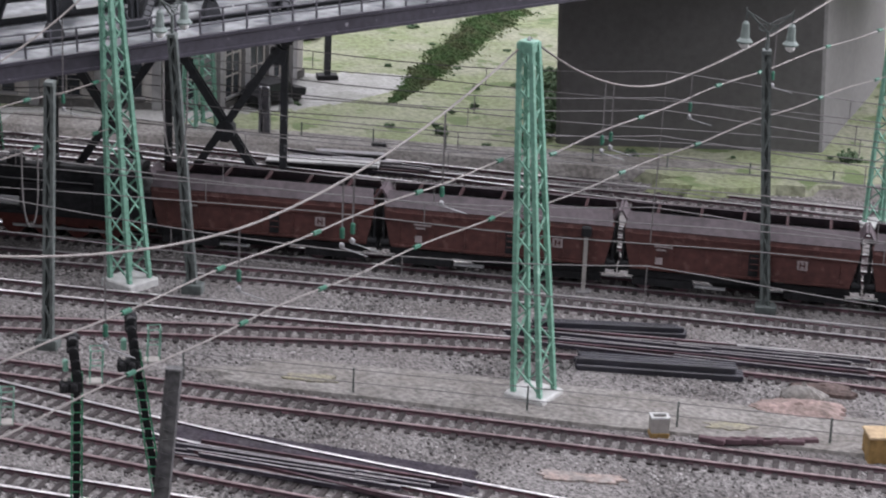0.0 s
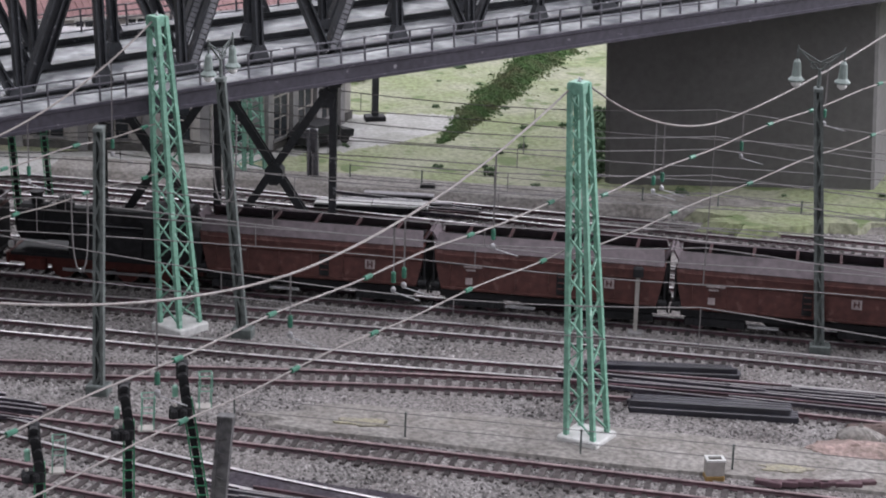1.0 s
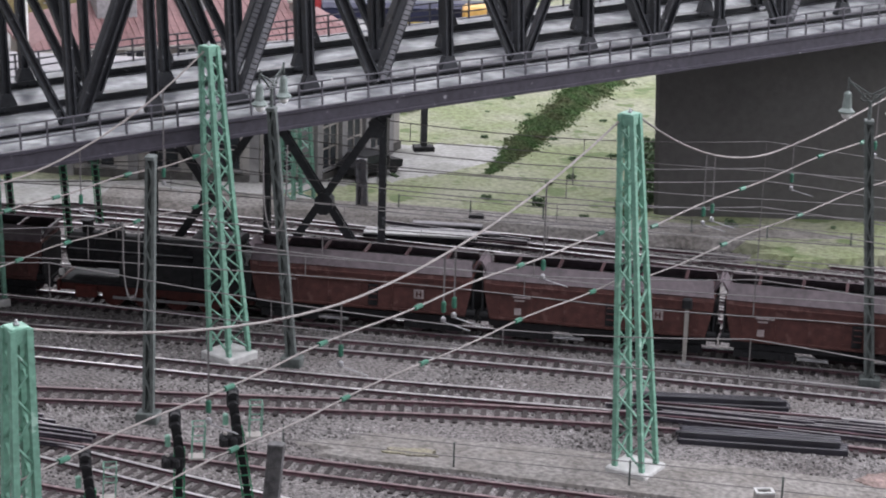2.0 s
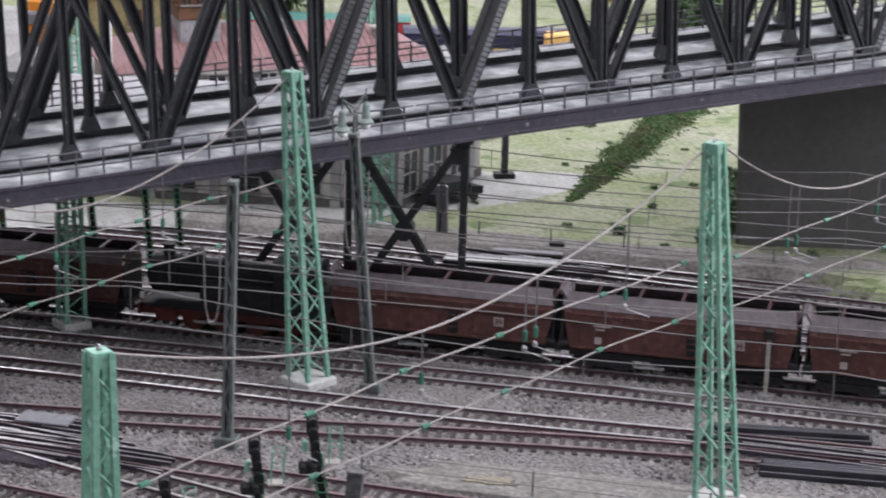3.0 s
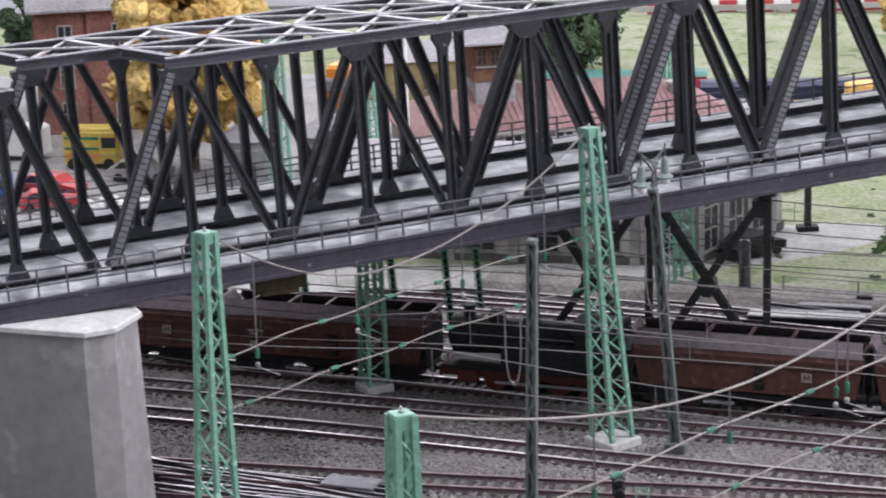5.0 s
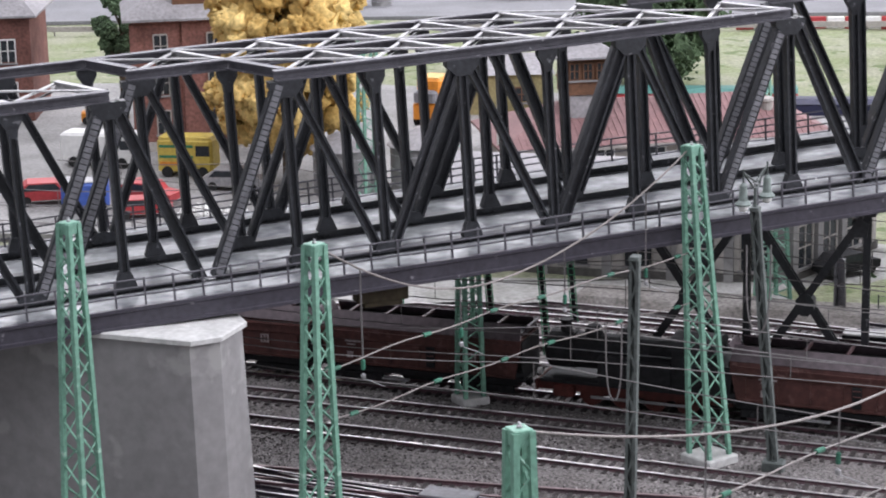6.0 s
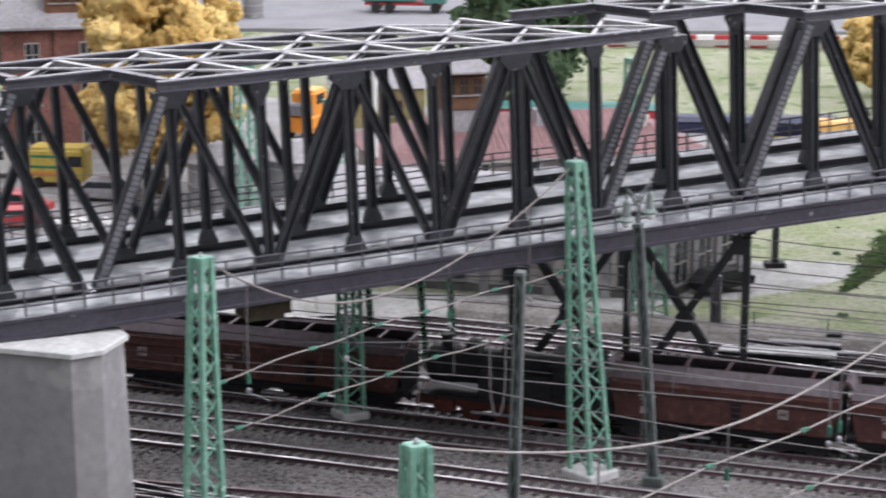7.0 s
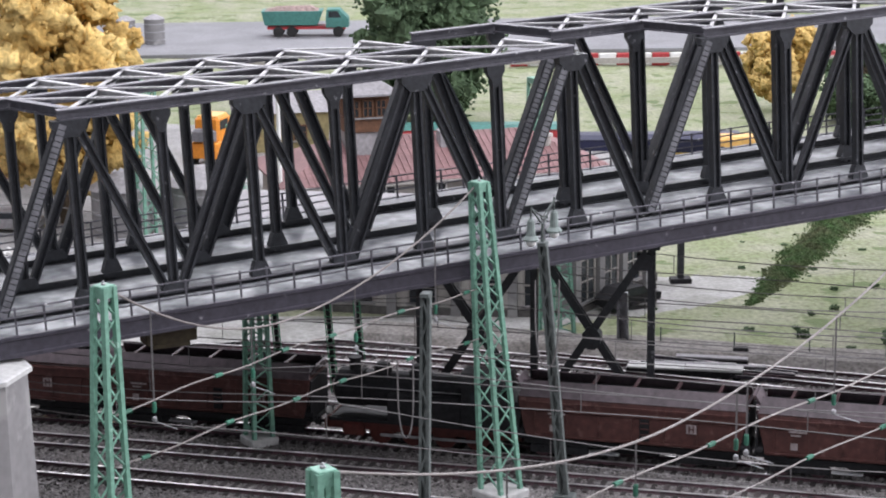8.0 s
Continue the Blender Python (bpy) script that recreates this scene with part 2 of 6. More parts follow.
class Mesh:
    def __init__(self):
        self.v, self.f = [], []

    def add(self, verts, faces):
        b = len(self.v)
        self.v += [tuple(p) for p in verts]
        self.f += [tuple(b + i for i in f) for f in faces]
        return self

    def box(self, x0, x1, y0, y1, z0, z1):
        return self.add([(x, y, z) for z in (z0, z1) for y in (y0, y1) for x in (x0, x1)],
                        [(0, 2, 3, 1), (4, 5, 7, 6), (0, 1, 5, 4), (2, 6, 7, 3), (0, 4, 6, 2), (1, 3, 7, 5)])

    def chamfer(self, x0, x1, y0, y1, z0, z1, c=0.03):
        """A box whose upper and vertical edges are broken."""
        ring = lambda d, z: [(x0 + d, y0 + c, z), (x0 + c, y0 + d, z), (x1 - c, y0 + d, z), (x1 - d, y0 + c, z),
                             (x1 - d, y1 - c, z), (x1 - c, y1 - d, z), (x0 + c, y1 - d, z), (x0 + d, y1 - c, z)]
        return self.loft([ring(0, z0), ring(0, z1 - c), [(x + (c if x < (x0 + x1) / 2 else -c) * 0.9, y + (c if y < (y0 + y1) / 2 else -c) * 0.9, z1) for x, y, z in ring(0, z1)]])

    def loft(self, rings, caps=True):
        n = len(rings[0])
        verts = [p for r in rings for p in r]
        faces = []
        for k in range(len(rings) - 1):
            for i in range(n):
                a, b = k * n + i, k * n + (i + 1) % n
                faces.append((a, b, b + n, a + n))
        if caps:
            faces.append(tuple(reversed(range(n))))
            faces.append(tuple((len(rings) - 1) * n + i for i in range(n)))
        return self.add(verts, faces)

    def sweep(self, p, q, shape, up=(0, 0, 1)):
        """A straight bar from p to q whose section is a closed list of (across, up)."""
        p, q = Vector(p), Vector(q)
        d = (q - p).normalized()
        side = d.cross(Vector(up))
        side = side.normalized() if side.length > 1e-6 else Vector((1, 0, 0))
        top = side.cross(d)
        return self.loft([[c + side * a + top * b for a, b in shape] for c in (p, q)])

    def bar(self, p, q, w, h=None, up=(0, 0, 1)):
        h = h or w
        return self.sweep(p, q, [(-w / 2, -h / 2), (w / 2, -h / 2), (w / 2, h / 2), (-w / 2, h / 2)], up)

    def ibeam(self, p, q, w, h, t, up=(0, 0, 1)):
        """Flanges w wide, h apart, t thick."""
        a, b, s = w / 2, h / 2, t / 2
        return self.sweep(p, q, [(-a, -b), (a, -b), (a, -b + t), (s, -b + t), (s, b - t), (a, b - t), (a, b), (-a, b), (-a, b - t), (-s, b - t), (-s, -b + t), (-a, -b + t)], up)

    def hbeam(self, p, q, w, h, t, up=(0, 0, 1)):
        """The same, turned: flanges at both sides, the web set back between them."""
        a, b, s = w / 2, h / 2, t / 2
        return self.sweep(p, q, [(-a, -b), (-a + t, -b), (-a + t, -s), (a - t, -s), (a - t, -b), (a, -b), (a, b), (a - t, b), (a - t, s), (-a + t, s), (-a + t, b), (-a, b)], up)

    def rod(self, p, q, r, r2=None, n=8):
        p, q = Vector(p), Vector(q)
        d = (q - p).normalized()
        side = d.orthogonal().normalized()
        top = d.cross(side)
        r2 = r if r2 is None else r2
        ang = [2 * math.pi * i / n for i in range(n)]
        return self.loft([[c + (side * math.cos(a) + top * math.sin(a)) * rr for a in ang] for c, rr in ((p, r), (q, r2))])

    def lathe(self, x, y, rings, n=16):
        ang = [2 * math.pi * i / n for i in range(n)]
        return self.loft([[(x + r * math.cos(a), y + r * math.sin(a), z) for a in ang] for r, z in rings])

    def wire(self, pts, r, n=5):
        pts = [Vector(p) for p in pts]
        rings = []
        for i, c in enumerate(pts):
            d = (pts[min(i + 1, len(pts) - 1)] - pts[max(i - 1, 0)]).normalized()
            side = d.cross(Vector((0, 0, 1)))
            side = side.normalized() if side.length > 1e-6 else Vector((1, 0, 0))
            top = side.cross(d)
            rings.append([c + (side * math.cos(2 * math.pi * k / n) + top * math.sin(2 * math.pi * k / n)) * r for k in range(n)])
        return self.loft(rings)

    def data(self, name, mat):
        me = bpy.data.meshes.new(name)
        me.from_pydata([(x * K, y * K, z * K) for x, y, z in self.v], [], self.f)
        me.materials.append(mat)
        bm = bmesh.new()
        bm.from_mesh(me)
        bmesh.ops.recalc_face_normals(bm, faces=bm.faces)
        bm.to_mesh(me)
        bm.free()
        return me


def thing(name, x, y, z=0.0, turn=0.0, label="", category="", group="", kind="", lean=(0, 0)):
    ob = new(name)
    ob.matrix_basis = pose(x * K, y * K, z * K, lean[0], lean[1], turn)
    ob.empty_display_size = 0.01
    return tagged(ob, label, category, group, kind)


def part(name, mesh, mat, parent, label=""):
    """One mesh object under a thing or a part."""
    ob = new(name, mesh.data(name, mat) if isinstance(mesh, Mesh) else mesh)
    ob.parent = parent
    return tagged(ob, label)


def solid(name, mesh, mat, label="", category="", group="", kind="", at=None):
    """A thing that is one mesh."""
    ob = new(name, mesh.data(name, mat))
    if at is not None:
        ob.matrix_basis = at
    return tagged(ob, label, category, group, kind)


UX, UY = 0.951, -0.31
TURN_U = math.degrees(math.atan2(UY, UX))


def along(u, n, z=0.0):
    """Plan coordinates along and across the tracks."""
    return (u * UX - n * UY, u * UY + n * UX, z)




def smooth(me):
    me.polygons.foreach_set("use_smooth", [True] * len(me.polygons))
    return me

# ---- ground ----
GZ = -0.24


def ground_sheet():
    m = Mesh()
    xs = [-190, -145] + [-100 + 2.5 * i for i in range(81)] + [125]
    ys = [-25, 30] + [50 + 2.5 * i for i in range(41)] + [180, 260, 345]
    pts, rows = [], len(xs)
    for y in ys:
        for x in xs:
            near = 1.0 if -100 <= x <= 100 and 50 <= y <= 150 else 0.0
            pts.append((x, y, GZ + near * 0.10 * noise.noise((x * 0.21, y * 0.21, 3.0))))
    faces = [(j * rows + i, j * rows + i + 1, (j + 1) * rows + i + 1, (j + 1) * rows + i) for j in range(len(ys) - 1) for i in range(rows - 1)]
    return m.add(pts, faces)


solid("ground", ground_sheet(), BALLAST, "grey ballast ground of the model yard", "ground", kind="structure")


def patch(name, centre, size, turn, mat, z, label, lumps=0.0, ragged=0.25, seed=1):
    """A low uneven patch of ground with a ragged rim."""
    m = Mesh()
    rings, around = 9, 48
    pts = [(0, 0, z + lumps)]
    for r in range(1, rings + 1):
        for a in range(around):
            ang = 2 * math.pi * a / around
            k = r / rings
            rim = 1 + ragged * noise.noise((math.cos(ang) * 2.2, math.sin(ang) * 2.2, seed * 7.1)) + 0.4 * ragged * noise.noise((math.cos(ang) * 9, math.sin(ang) * 9, seed * 3.3))
            sq = 1 / max(abs(math.cos(ang)), abs(math.sin(ang))) ** 0.6
            x, y = math.cos(ang) * k * rim * sq * size[0] / 2, math.sin(ang) * k * rim * sq * size[1] / 2
            h = lumps * (1 - k * k) * (0.7 + 0.6 * noise.noise((x * 0.5, y * 0.5, seed)))
            pts.append((x, y, z + h - (0.8 if r == rings else 0)))
    faces = [(0, 1 + a, 1 + (a + 1) % around) for a in range(around)]
    for r in range(rings - 1):
        for a in range(around):
            b = 1 + r * around
            faces.append((b + a, b + around + a, b + around + (a + 1) % around, b + (a + 1) % around))
    m.add(pts, faces)
    return solid(name, m, mat, label, "ground", kind="structure", at=pose(centre[0] * K, centre[1] * K, 0, 0, 0, turn))


DARKCLAY = material("dark_damp_clay", (0.105, 0.075, 0.068), 0.9, vary=0.35, grain=0.25, patch=0.8, bump=0.1)
patch("sand_path", along(2, 84.6)[:2], (46, 4.4), TURN_U - 3, SAND, GZ + 0.16, "grey trodden sand path beside the tracks", 0.05, 0.2, 2)
patch("clay_heap", (33.0, 80.2), (4.2, 2.2), TURN_U, CLAY, GZ + 0.16, "low spread heap of reddish clay on the sand", 0.35, 0.3, 3)
patch("clay_heap", (34.9, 82.3), (3.2, 1.4), TURN_U, DARKCLAY, GZ + 0.16, "dark damp clay spread beside the heap", 0.25, 0.3, 4)
patch("clay_heap", (21.8, 74.4), (3.6, 0.9), TURN_U, material("pale_pink_clay", (0.30, 0.236, 0.212), 0.95, vary=0.35, grain=0.2, patch=0.7, tint=(0.215, 0.195, 0.185)), GZ + 0.10, "smear of pale pinkish clay on ballast", 0.02, 0.35, 5)


YSAND = material("yellowish_sand", (0.25, 0.232, 0.165), 0.95, vary=0.35, grain=0.2, patch=0.7, tint=(0.20, 0.185, 0.155))
patch("oily_ground", (-10.2, 92.3), (14.5, 5.0), TURN_U - 8, OIL, GZ + 0.14, "dark oily ground under piled rails", 0.05, 0.3, 12)
patch("oily_ground", (12.0, 77.0), (15.0, 3.0), TURN_U - 10, OIL, GZ + 0.14, "dark oily ground under the crossing rails", 0.02, 0.3, 13)
patch("clay_heap", (33.6, 81.3), (2.2, 1.2), TURN_U, SAND, GZ + 0.25, "pale grey hump of sand behind the clay", 0.75, 0.3, 14)
patch("sand_spill", (12.6, 85.4), (2.6, 0.9), TURN_U, YSAND, GZ + 0.24, "yellowish sand spilled on the path", 0.02, 0.5, 7)
patch("sand_spill", (29.3, 78.6), (2.2, 0.8), TURN_U, YSAND, GZ + 0.22, "yellowish sand spilled on the path", 0.02, 0.5, 8)
patch("grass_verge", (44.5, 113.4), (16, 4.6), 4, GRASS, 0.36, "ragged yellow-green grass verge before the massive pier", 0.02, 0.6, 9)


def meadow_height(x, y):
    n = -x * UY + y * UX
    return 0.6 * (-0.1 + 0.5 * noise.noise((x * 0.06, y * 0.06, 0)) + 0.12 * noise.noise((x * 0.3, y * 0.3, 5)) + min(max(n - 140, 0) * 0.012, 0.9))


def terrain():
    """Meadow behind the yard: begins along the last track and rises gently away from it."""
    m = Mesh()
    us = [-200, -170, -140] + [-110 + 3 * i for i in range(61)]
    ns = [120.5, 121.5, 123, 125, 127.5, 130] + [134 + 4 * i for i in range(36)] + [290, 308, 325]
    pts = []
    for n in ns:
        for u in us:
            edge = 0 if n > 121 else -0.5
            x, y, _ = along(u, n + (0.8 * noise.noise((u * 0.15, 1.0, 0.0)) if n < 126 else 0))
            z = edge - 0.1 + 0.5 * noise.noise((x * 0.06, y * 0.06, 0)) + 0.12 * noise.noise((x * 0.3, y * 0.3, 5)) + min(max(n - 140, 0) * 0.012, 0.9)
            pts.append((x, y, z * 0.6))
    w = len(us)
    return m.add(pts, [(j * w + i, j * w + i + 1, (j + 1) * w + i + 1, (j + 1) * w + i) for j in range(len(ns) - 1) for i in range(w - 1)])


ob = solid("meadow", terrain(), GRASS, "pale yellow-green meadow of static grass", "meadow", kind="structure")
smooth(ob.data)

# ---- tracks ----


def bend(points, step=0.62):
    """Even steps along a soft curve through plan points (u, n)."""
    us = [p[0] for p in points]
    fine = np.linspace(us[0], us[-1], int((us[-1] - us[0]) / 0.31))
    n0 = np.interp(fine, us, [p[1] for p in points])
    k = 41
    pad = np.r_[n0[0] + (n0[1] - n0[0]) * np.arange(-(k // 2), 0), n0, n0[-1] + (n0[-1] - n0[-2]) * np.arange(1, k // 2 + 1)]
    n1 = np.convolve(pad, np.ones(k) / k, "valid")
    return fine[::2], n1[::2]


SLEEPER_MESH = Mesh().chamfer(-0.13, 0.13, -1.3, 1.3, -0.44, -0.15, 0.03).data("sleeper", SLEEPER)


def track(points, label, sleepers=(-70, 40), rusty=False):
    us, ns = bend(points)
    root = thing("railway_track", 0, 0, 0, 0, label, "railway track", "tracks of the yard")
    head, side = [], []
    for off in (-0.7535, 0.7535):
        path = []
        for i in range(len(us)):
            a, b = max(i - 1, 0), min(i + 1, len(us) - 1)
            d = Vector((us[b] - us[a], ns[b] - ns[a])).normalized()
            path.append((us[i] - d.y * off, ns[i] + d.x * off, d))
        m = Mesh()
        section = [(-0.11, -0.21), (0.11, -0.21), (0.11, -0.18), (0.05, -0.15), (0.05, -0.075), (0.078, -0.065), (0.078, -0.012), (-0.078, -0.012), (-0.078, -0.065), (-0.05, -0.075), (-0.05, -0.15), (-0.11, -0.18)]
        m.loft([[along(u - d.y * a, n + d.x * a, z) for a, z in section] for u, n, d in path])
        rail = part("rail", m, RAILRUST, root)
        t = Mesh().loft([[along(u - d.y * a, n + d.x * a, z) for a, z in ((-0.08, -0.035), (0.08, -0.035), (0.08, -0.01), (0.055, 0), (-0.055, 0), (-0.08, -0.01))] for u, n, d in path])
        part("rail_head", t, RAILLIT if rusty else RAILSTEEL, rail, "rusty rail head, lightened for the light on top" if rusty else "polished rail head")
    count = 0
    for i in range(len(us)):
        if sleepers[0] < us[i] < sleepers[1] and count < 300:
            count += 1
            a, b = max(i - 1, 0), min(i + 1, len(us) - 1)
            x, y, _ = along(us[i], ns[i])
            ob = part("sleeper", SLEEPER_MESH, SLEEPER, root)
            ob.matrix_basis = pose(x * K, y * K, random.uniform(-0.02, 0.01) * K, 0, 0, TURN_U + math.degrees(math.atan2(ns[b] - ns[a], us[b] - us[a])) + random.uniform(-1.2, 1.2))
    return root


PLAIN = "railway track on dark sleepers in grey ballast"
track([(-75, 102.4), (-40, 102.2), (-17, 101.8), (0, 101.2), (15, 100.4), (45, 98.2)], PLAIN + ", under the ore train", (-62, 24))
track([(-75, 98.4), (-15, 98.1), (0, 97.6), (12, 96.7), (45, 93.4)], PLAIN, (-62, 26))
track([(-75, 94.4), (-37, 93.8), (-20, 92.9), (0, 93.0), (12, 92.6), (45, 90.0)], PLAIN, (-60, 26))
track([(-75, 85.2), (-41, 87.4), (-30, 88.5), (-19, 90.0), (-9.6, 91.1), (0, 91.4), (12, 90.2), (45, 86)], "rusty railway track on dark sleepers", (-56, 24), True)
track([(-75, 88), (-45, 85.0), (-28, 83.4), (-17.7, 82.4), (-8.4, 81.6), (1, 80.7), (9.6, 80.0), (40, 76.6)], "rusty railway track on dark sleepers", (-54, 22), True)
track([(-75, 92.5), (-45, 87.0), (-27.1, 80.8), (-23, 79.5), (-19.2, 78.3), (-12.8, 76.5), (0, 73.6), (30, 68)], "dark railway track with points", (-54, 14))
track([(-75, 84), (-50, 81.4), (-25.7, 76.8), (-20.9, 75.6), (-16.1, 74.6), (-5, 72.4), (20, 67.5)], "rusty railway track on dark sleepers", (-50, 10), True)
track([(-75, 77.0), (-45, 75.0), (-24, 72.4), (-10, 70.4), (10, 66.5)], PLAIN, (-46, 0))
track([(-75, 106.9), (-38, 107.0), (-13, 106.7), (10, 105.3), (45, 102.0)], PLAIN, (-64, 24))
track([(-75, 111.6), (-39, 111.5), (-23, 111.4), (-13, 110.4), (0, 109.0), (45, 105.2)], PLAIN, (-66, 24))
track([(-75, 116.9), (-41, 116.4), (-31, 116.3), (-22, 114.6), (-14, 112.4), (0, 109.2)], PLAIN + ", leading into points", (-66, 6))
track([(-75, 119.6), (-42, 119.2), (-33, 118.8), (-24, 118.0), (-11, 116.2), (8, 113.4), (45, 108.4)], PLAIN, (-66, 24))
track([(-75, 123.2), (-43, 123.0), (-34, 121.6), (-24, 120.0), (-10, 118.6), (20, 115.6), (45, 112.8)], PLAIN + ", beside the meadow", (-66, 24))

# ---- the truss bridge ----
# Two straight stretches that meet at the joint of the near truss; the three trusses stand staggered, each half a panel behind the one before it.
Z0, Z1 = 11.34, 19.92
WN, WM, WF = 3.5, 8.11, 12.76
SKEW_M, SKEW_F = -1.47, -2.98
JOINT = 16.71


def stretch(x, y, z, turn, rise):
    t, r = radians(turn), math.tan(radians(rise))
    return x, y, z, turn, rise, math.cos(t), math.sin(t), r


def follow(frame_a, turn, rise):
    """The stretch that goes on from the joint in another direction."""
    x, y, z, turn0, rise0, c, s, r = frame_a
    hx, hy, hz = x + JOINT * c - WN * s, y + JOINT * s + WN * c, z + JOINT * r
    c2, s2, r2 = math.cos(radians(turn)), math.sin(radians(turn)), math.tan(radians(rise))
    return hx - JOINT * c2 + WN * s2, hy - JOINT * s2 - WN * c2, hz - JOINT * r2, turn, rise, c2, s2, r2


WEST = stretch(-0.656, 96.067, 0, 21.92, 2.58)
EAST = follow(WEST, 20.05, 2.73)


def bridge_root(name, lie, label, category, group):
    return thing(name, lie[0], lie[1], lie[2], lie[3], label, category, group, lean=(0, -lie[4]))


def plumb(mesh, lie):
    """Moves a piece to its place along the rising bridge; posts stand square to the deck."""
    mesh.v = [(x + Z0 * lie[7] + 0.08, y, z) for x, y, z in mesh.v]
    return mesh


def truss_plane(root, lie, w, s0, panel, panels, end, laced=()):
    """A Warren truss with posts from s0, in the plane at w; its last end post comes down at end."""
    up = (0, 1, 0)
    top = s0 + panel * (panels - 0.5)

    def put(name, mesh, mat, parent=root, label=""):
        return part(name, plumb(mesh, lie), mat, parent, label)

    put("bottom_chord", Mesh().ibeam((s0 + 0.28, w, Z0 - 0.14), (end - 0.28, w, Z0 - 0.14), 0.56, 0.46 if w > WN else 0.34, 0.09), IRON)
    put("top_chord", Mesh().ibeam((s0 + panel / 2 - 0.48, w, Z1), (top + 0.12, w, Z1), 0.52, 0.50, 0.08), GIRDER, root, "violet-grey riveted upper chord")
    for i in range(panels):
        a, c, b = s0 + panel * i, s0 + panel * (i + 0.5), s0 + panel * (i + 1)
        if i == panels - 1:
            b = end
        for k, (p, q) in enumerate((((a + 0.30, w, Z0 - 0.1), (c - 0.24, w, Z1 - 0.25)), ((c + 0.24, w, Z1 - 0.25), (b - 0.30, w, Z0 - 0.1)))):
            last = (i == 0 and k == 0) or (i == panels - 1 and k == 1)
            stout = last or i >= panels - 1 or (i == panels - 2 and k == 0)
            m = Mesh().hbeam(p, q, 0.54 if stout else 0.40, 0.52 if last else 0.48 if stout else 0.40, 0.10, up)
            leg = put("end_post" if last else "diagonal", m, IRON)
            # Pale battens put the highlight of the lit member face into colour.
            if (i, k) in laced:
                d = Vector(q) - Vector(p)
                steps = int(d.length / 0.26)
                across = Vector((-d.z, 0, d.x)).normalized() * 0.17
                face = Vector((0, -0.27 if last else -0.25, 0))
                for j in range(1, steps):
                    cpt = Vector(p) + d * (j / steps) + face
                    put("batten", Mesh().bar(cpt - across, cpt + across, 0.215, 0.05, up), BATTEN, leg, "batten plate painted lighter as a lit face")
        put("post", Mesh().hbeam((c, w, Z0 - 0.2), (c, w, Z1 - 0.25), 0.42, 0.46, 0.10, up), IRON)
        put("foot_plate", Mesh().loft([[(c - 0.46, w - 0.24, Z0 - 0.1), (c + 0.46, w - 0.24, Z0 - 0.1), (c + 0.46, w + 0.24, Z0 - 0.1), (c - 0.46, w + 0.24, Z0 - 0.1)],
                                       [(c - 0.46, w - 0.24, Z0 + 0.14), (c + 0.46, w - 0.24, Z0 + 0.14), (c + 0.46, w + 0.24, Z0 + 0.14), (c - 0.46, w + 0.24, Z0 + 0.14)],
                                       [(c - 0.25, w - 0.22, Z0 + 0.72), (c + 0.25, w - 0.22, Z0 + 0.72), (c + 0.25, w + 0.22, Z0 + 0.72), (c - 0.25, w + 0.22, Z0 + 0.72)]]), IRON)
        put("gusset", Mesh().loft([[(c - 0.78, w + y, Z1 - 0.22), (c + 0.78, w + y, Z1 - 0.22), (c + 0.78, w + y, Z1 - 0.52), (c + 0.36, w + y, Z1 - 0.98), (c - 0.36, w + y, Z1 - 0.98), (c - 0.78, w + y, Z1 - 0.52)] for y in (-0.285, 0.285)]), IRON)
        if i:
            put("post", Mesh().hbeam((a, w, Z0 - 0.2), (a, w, Z1 - 0.9), 0.40, 0.42, 0.10, up), IRON)
            put("flared_head", Mesh().loft([[(a - h, w - 0.2, z), (a + h, w - 0.2, z), (a + h, w + 0.2, z), (a - h, w + 0.2, z)] for h, z in ((0.2, Z1 - 1.3), (0.24, Z1 - 0.95), (0.46, Z1 - 0.55), (0.46, Z1 - 0.25))]), IRON)
            put("gusset", Mesh().loft([[(a - 0.6, w + y, Z0 - 0.1), (a + 0.6, w + y, Z0 - 0.1), (a + 0.6, w + y, Z0 + 0.2), (a + 0.42, w + y, Z0 + 0.42), (a - 0.42, w + y, Z0 + 0.42), (a - 0.6, w + y, Z0 + 0.2)] for y in (-0.285, 0.285)]), IRON)


def top_bracing(root, lie, w0, w1, s0, panel, bays, skew):
    """Skewed struts and crossed wind braces between two upper chords."""
    for i in range(bays + 1):
        s = s0 + i * panel / 2
        heavy = i == 0
        m = Mesh().ibeam((s, w0 + 0.27, Z1 + 0.05), (s + skew, w1 - 0.27, Z1 + 0.05), 0.42 if heavy else 0.28, 0.46 if heavy else 0.34, 0.07)
        part("portal_beam" if heavy else "cross_strut", plumb(m, lie), GIRDER if heavy else LIGHTSTEEL, root, "violet-grey portal beam" if heavy else "pale cross strut")
        if i < bays:
            n = s + panel / 2
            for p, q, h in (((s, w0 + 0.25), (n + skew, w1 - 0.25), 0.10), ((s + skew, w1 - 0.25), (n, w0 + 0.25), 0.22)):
                part("brace", plumb(Mesh().bar((*p, Z1 + h), (*q, Z1 + h), 0.17, 0.08), lie), LIGHTSTEEL, root, "pale wind brace")
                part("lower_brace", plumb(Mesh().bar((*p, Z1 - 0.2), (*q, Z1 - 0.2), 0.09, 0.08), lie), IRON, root)


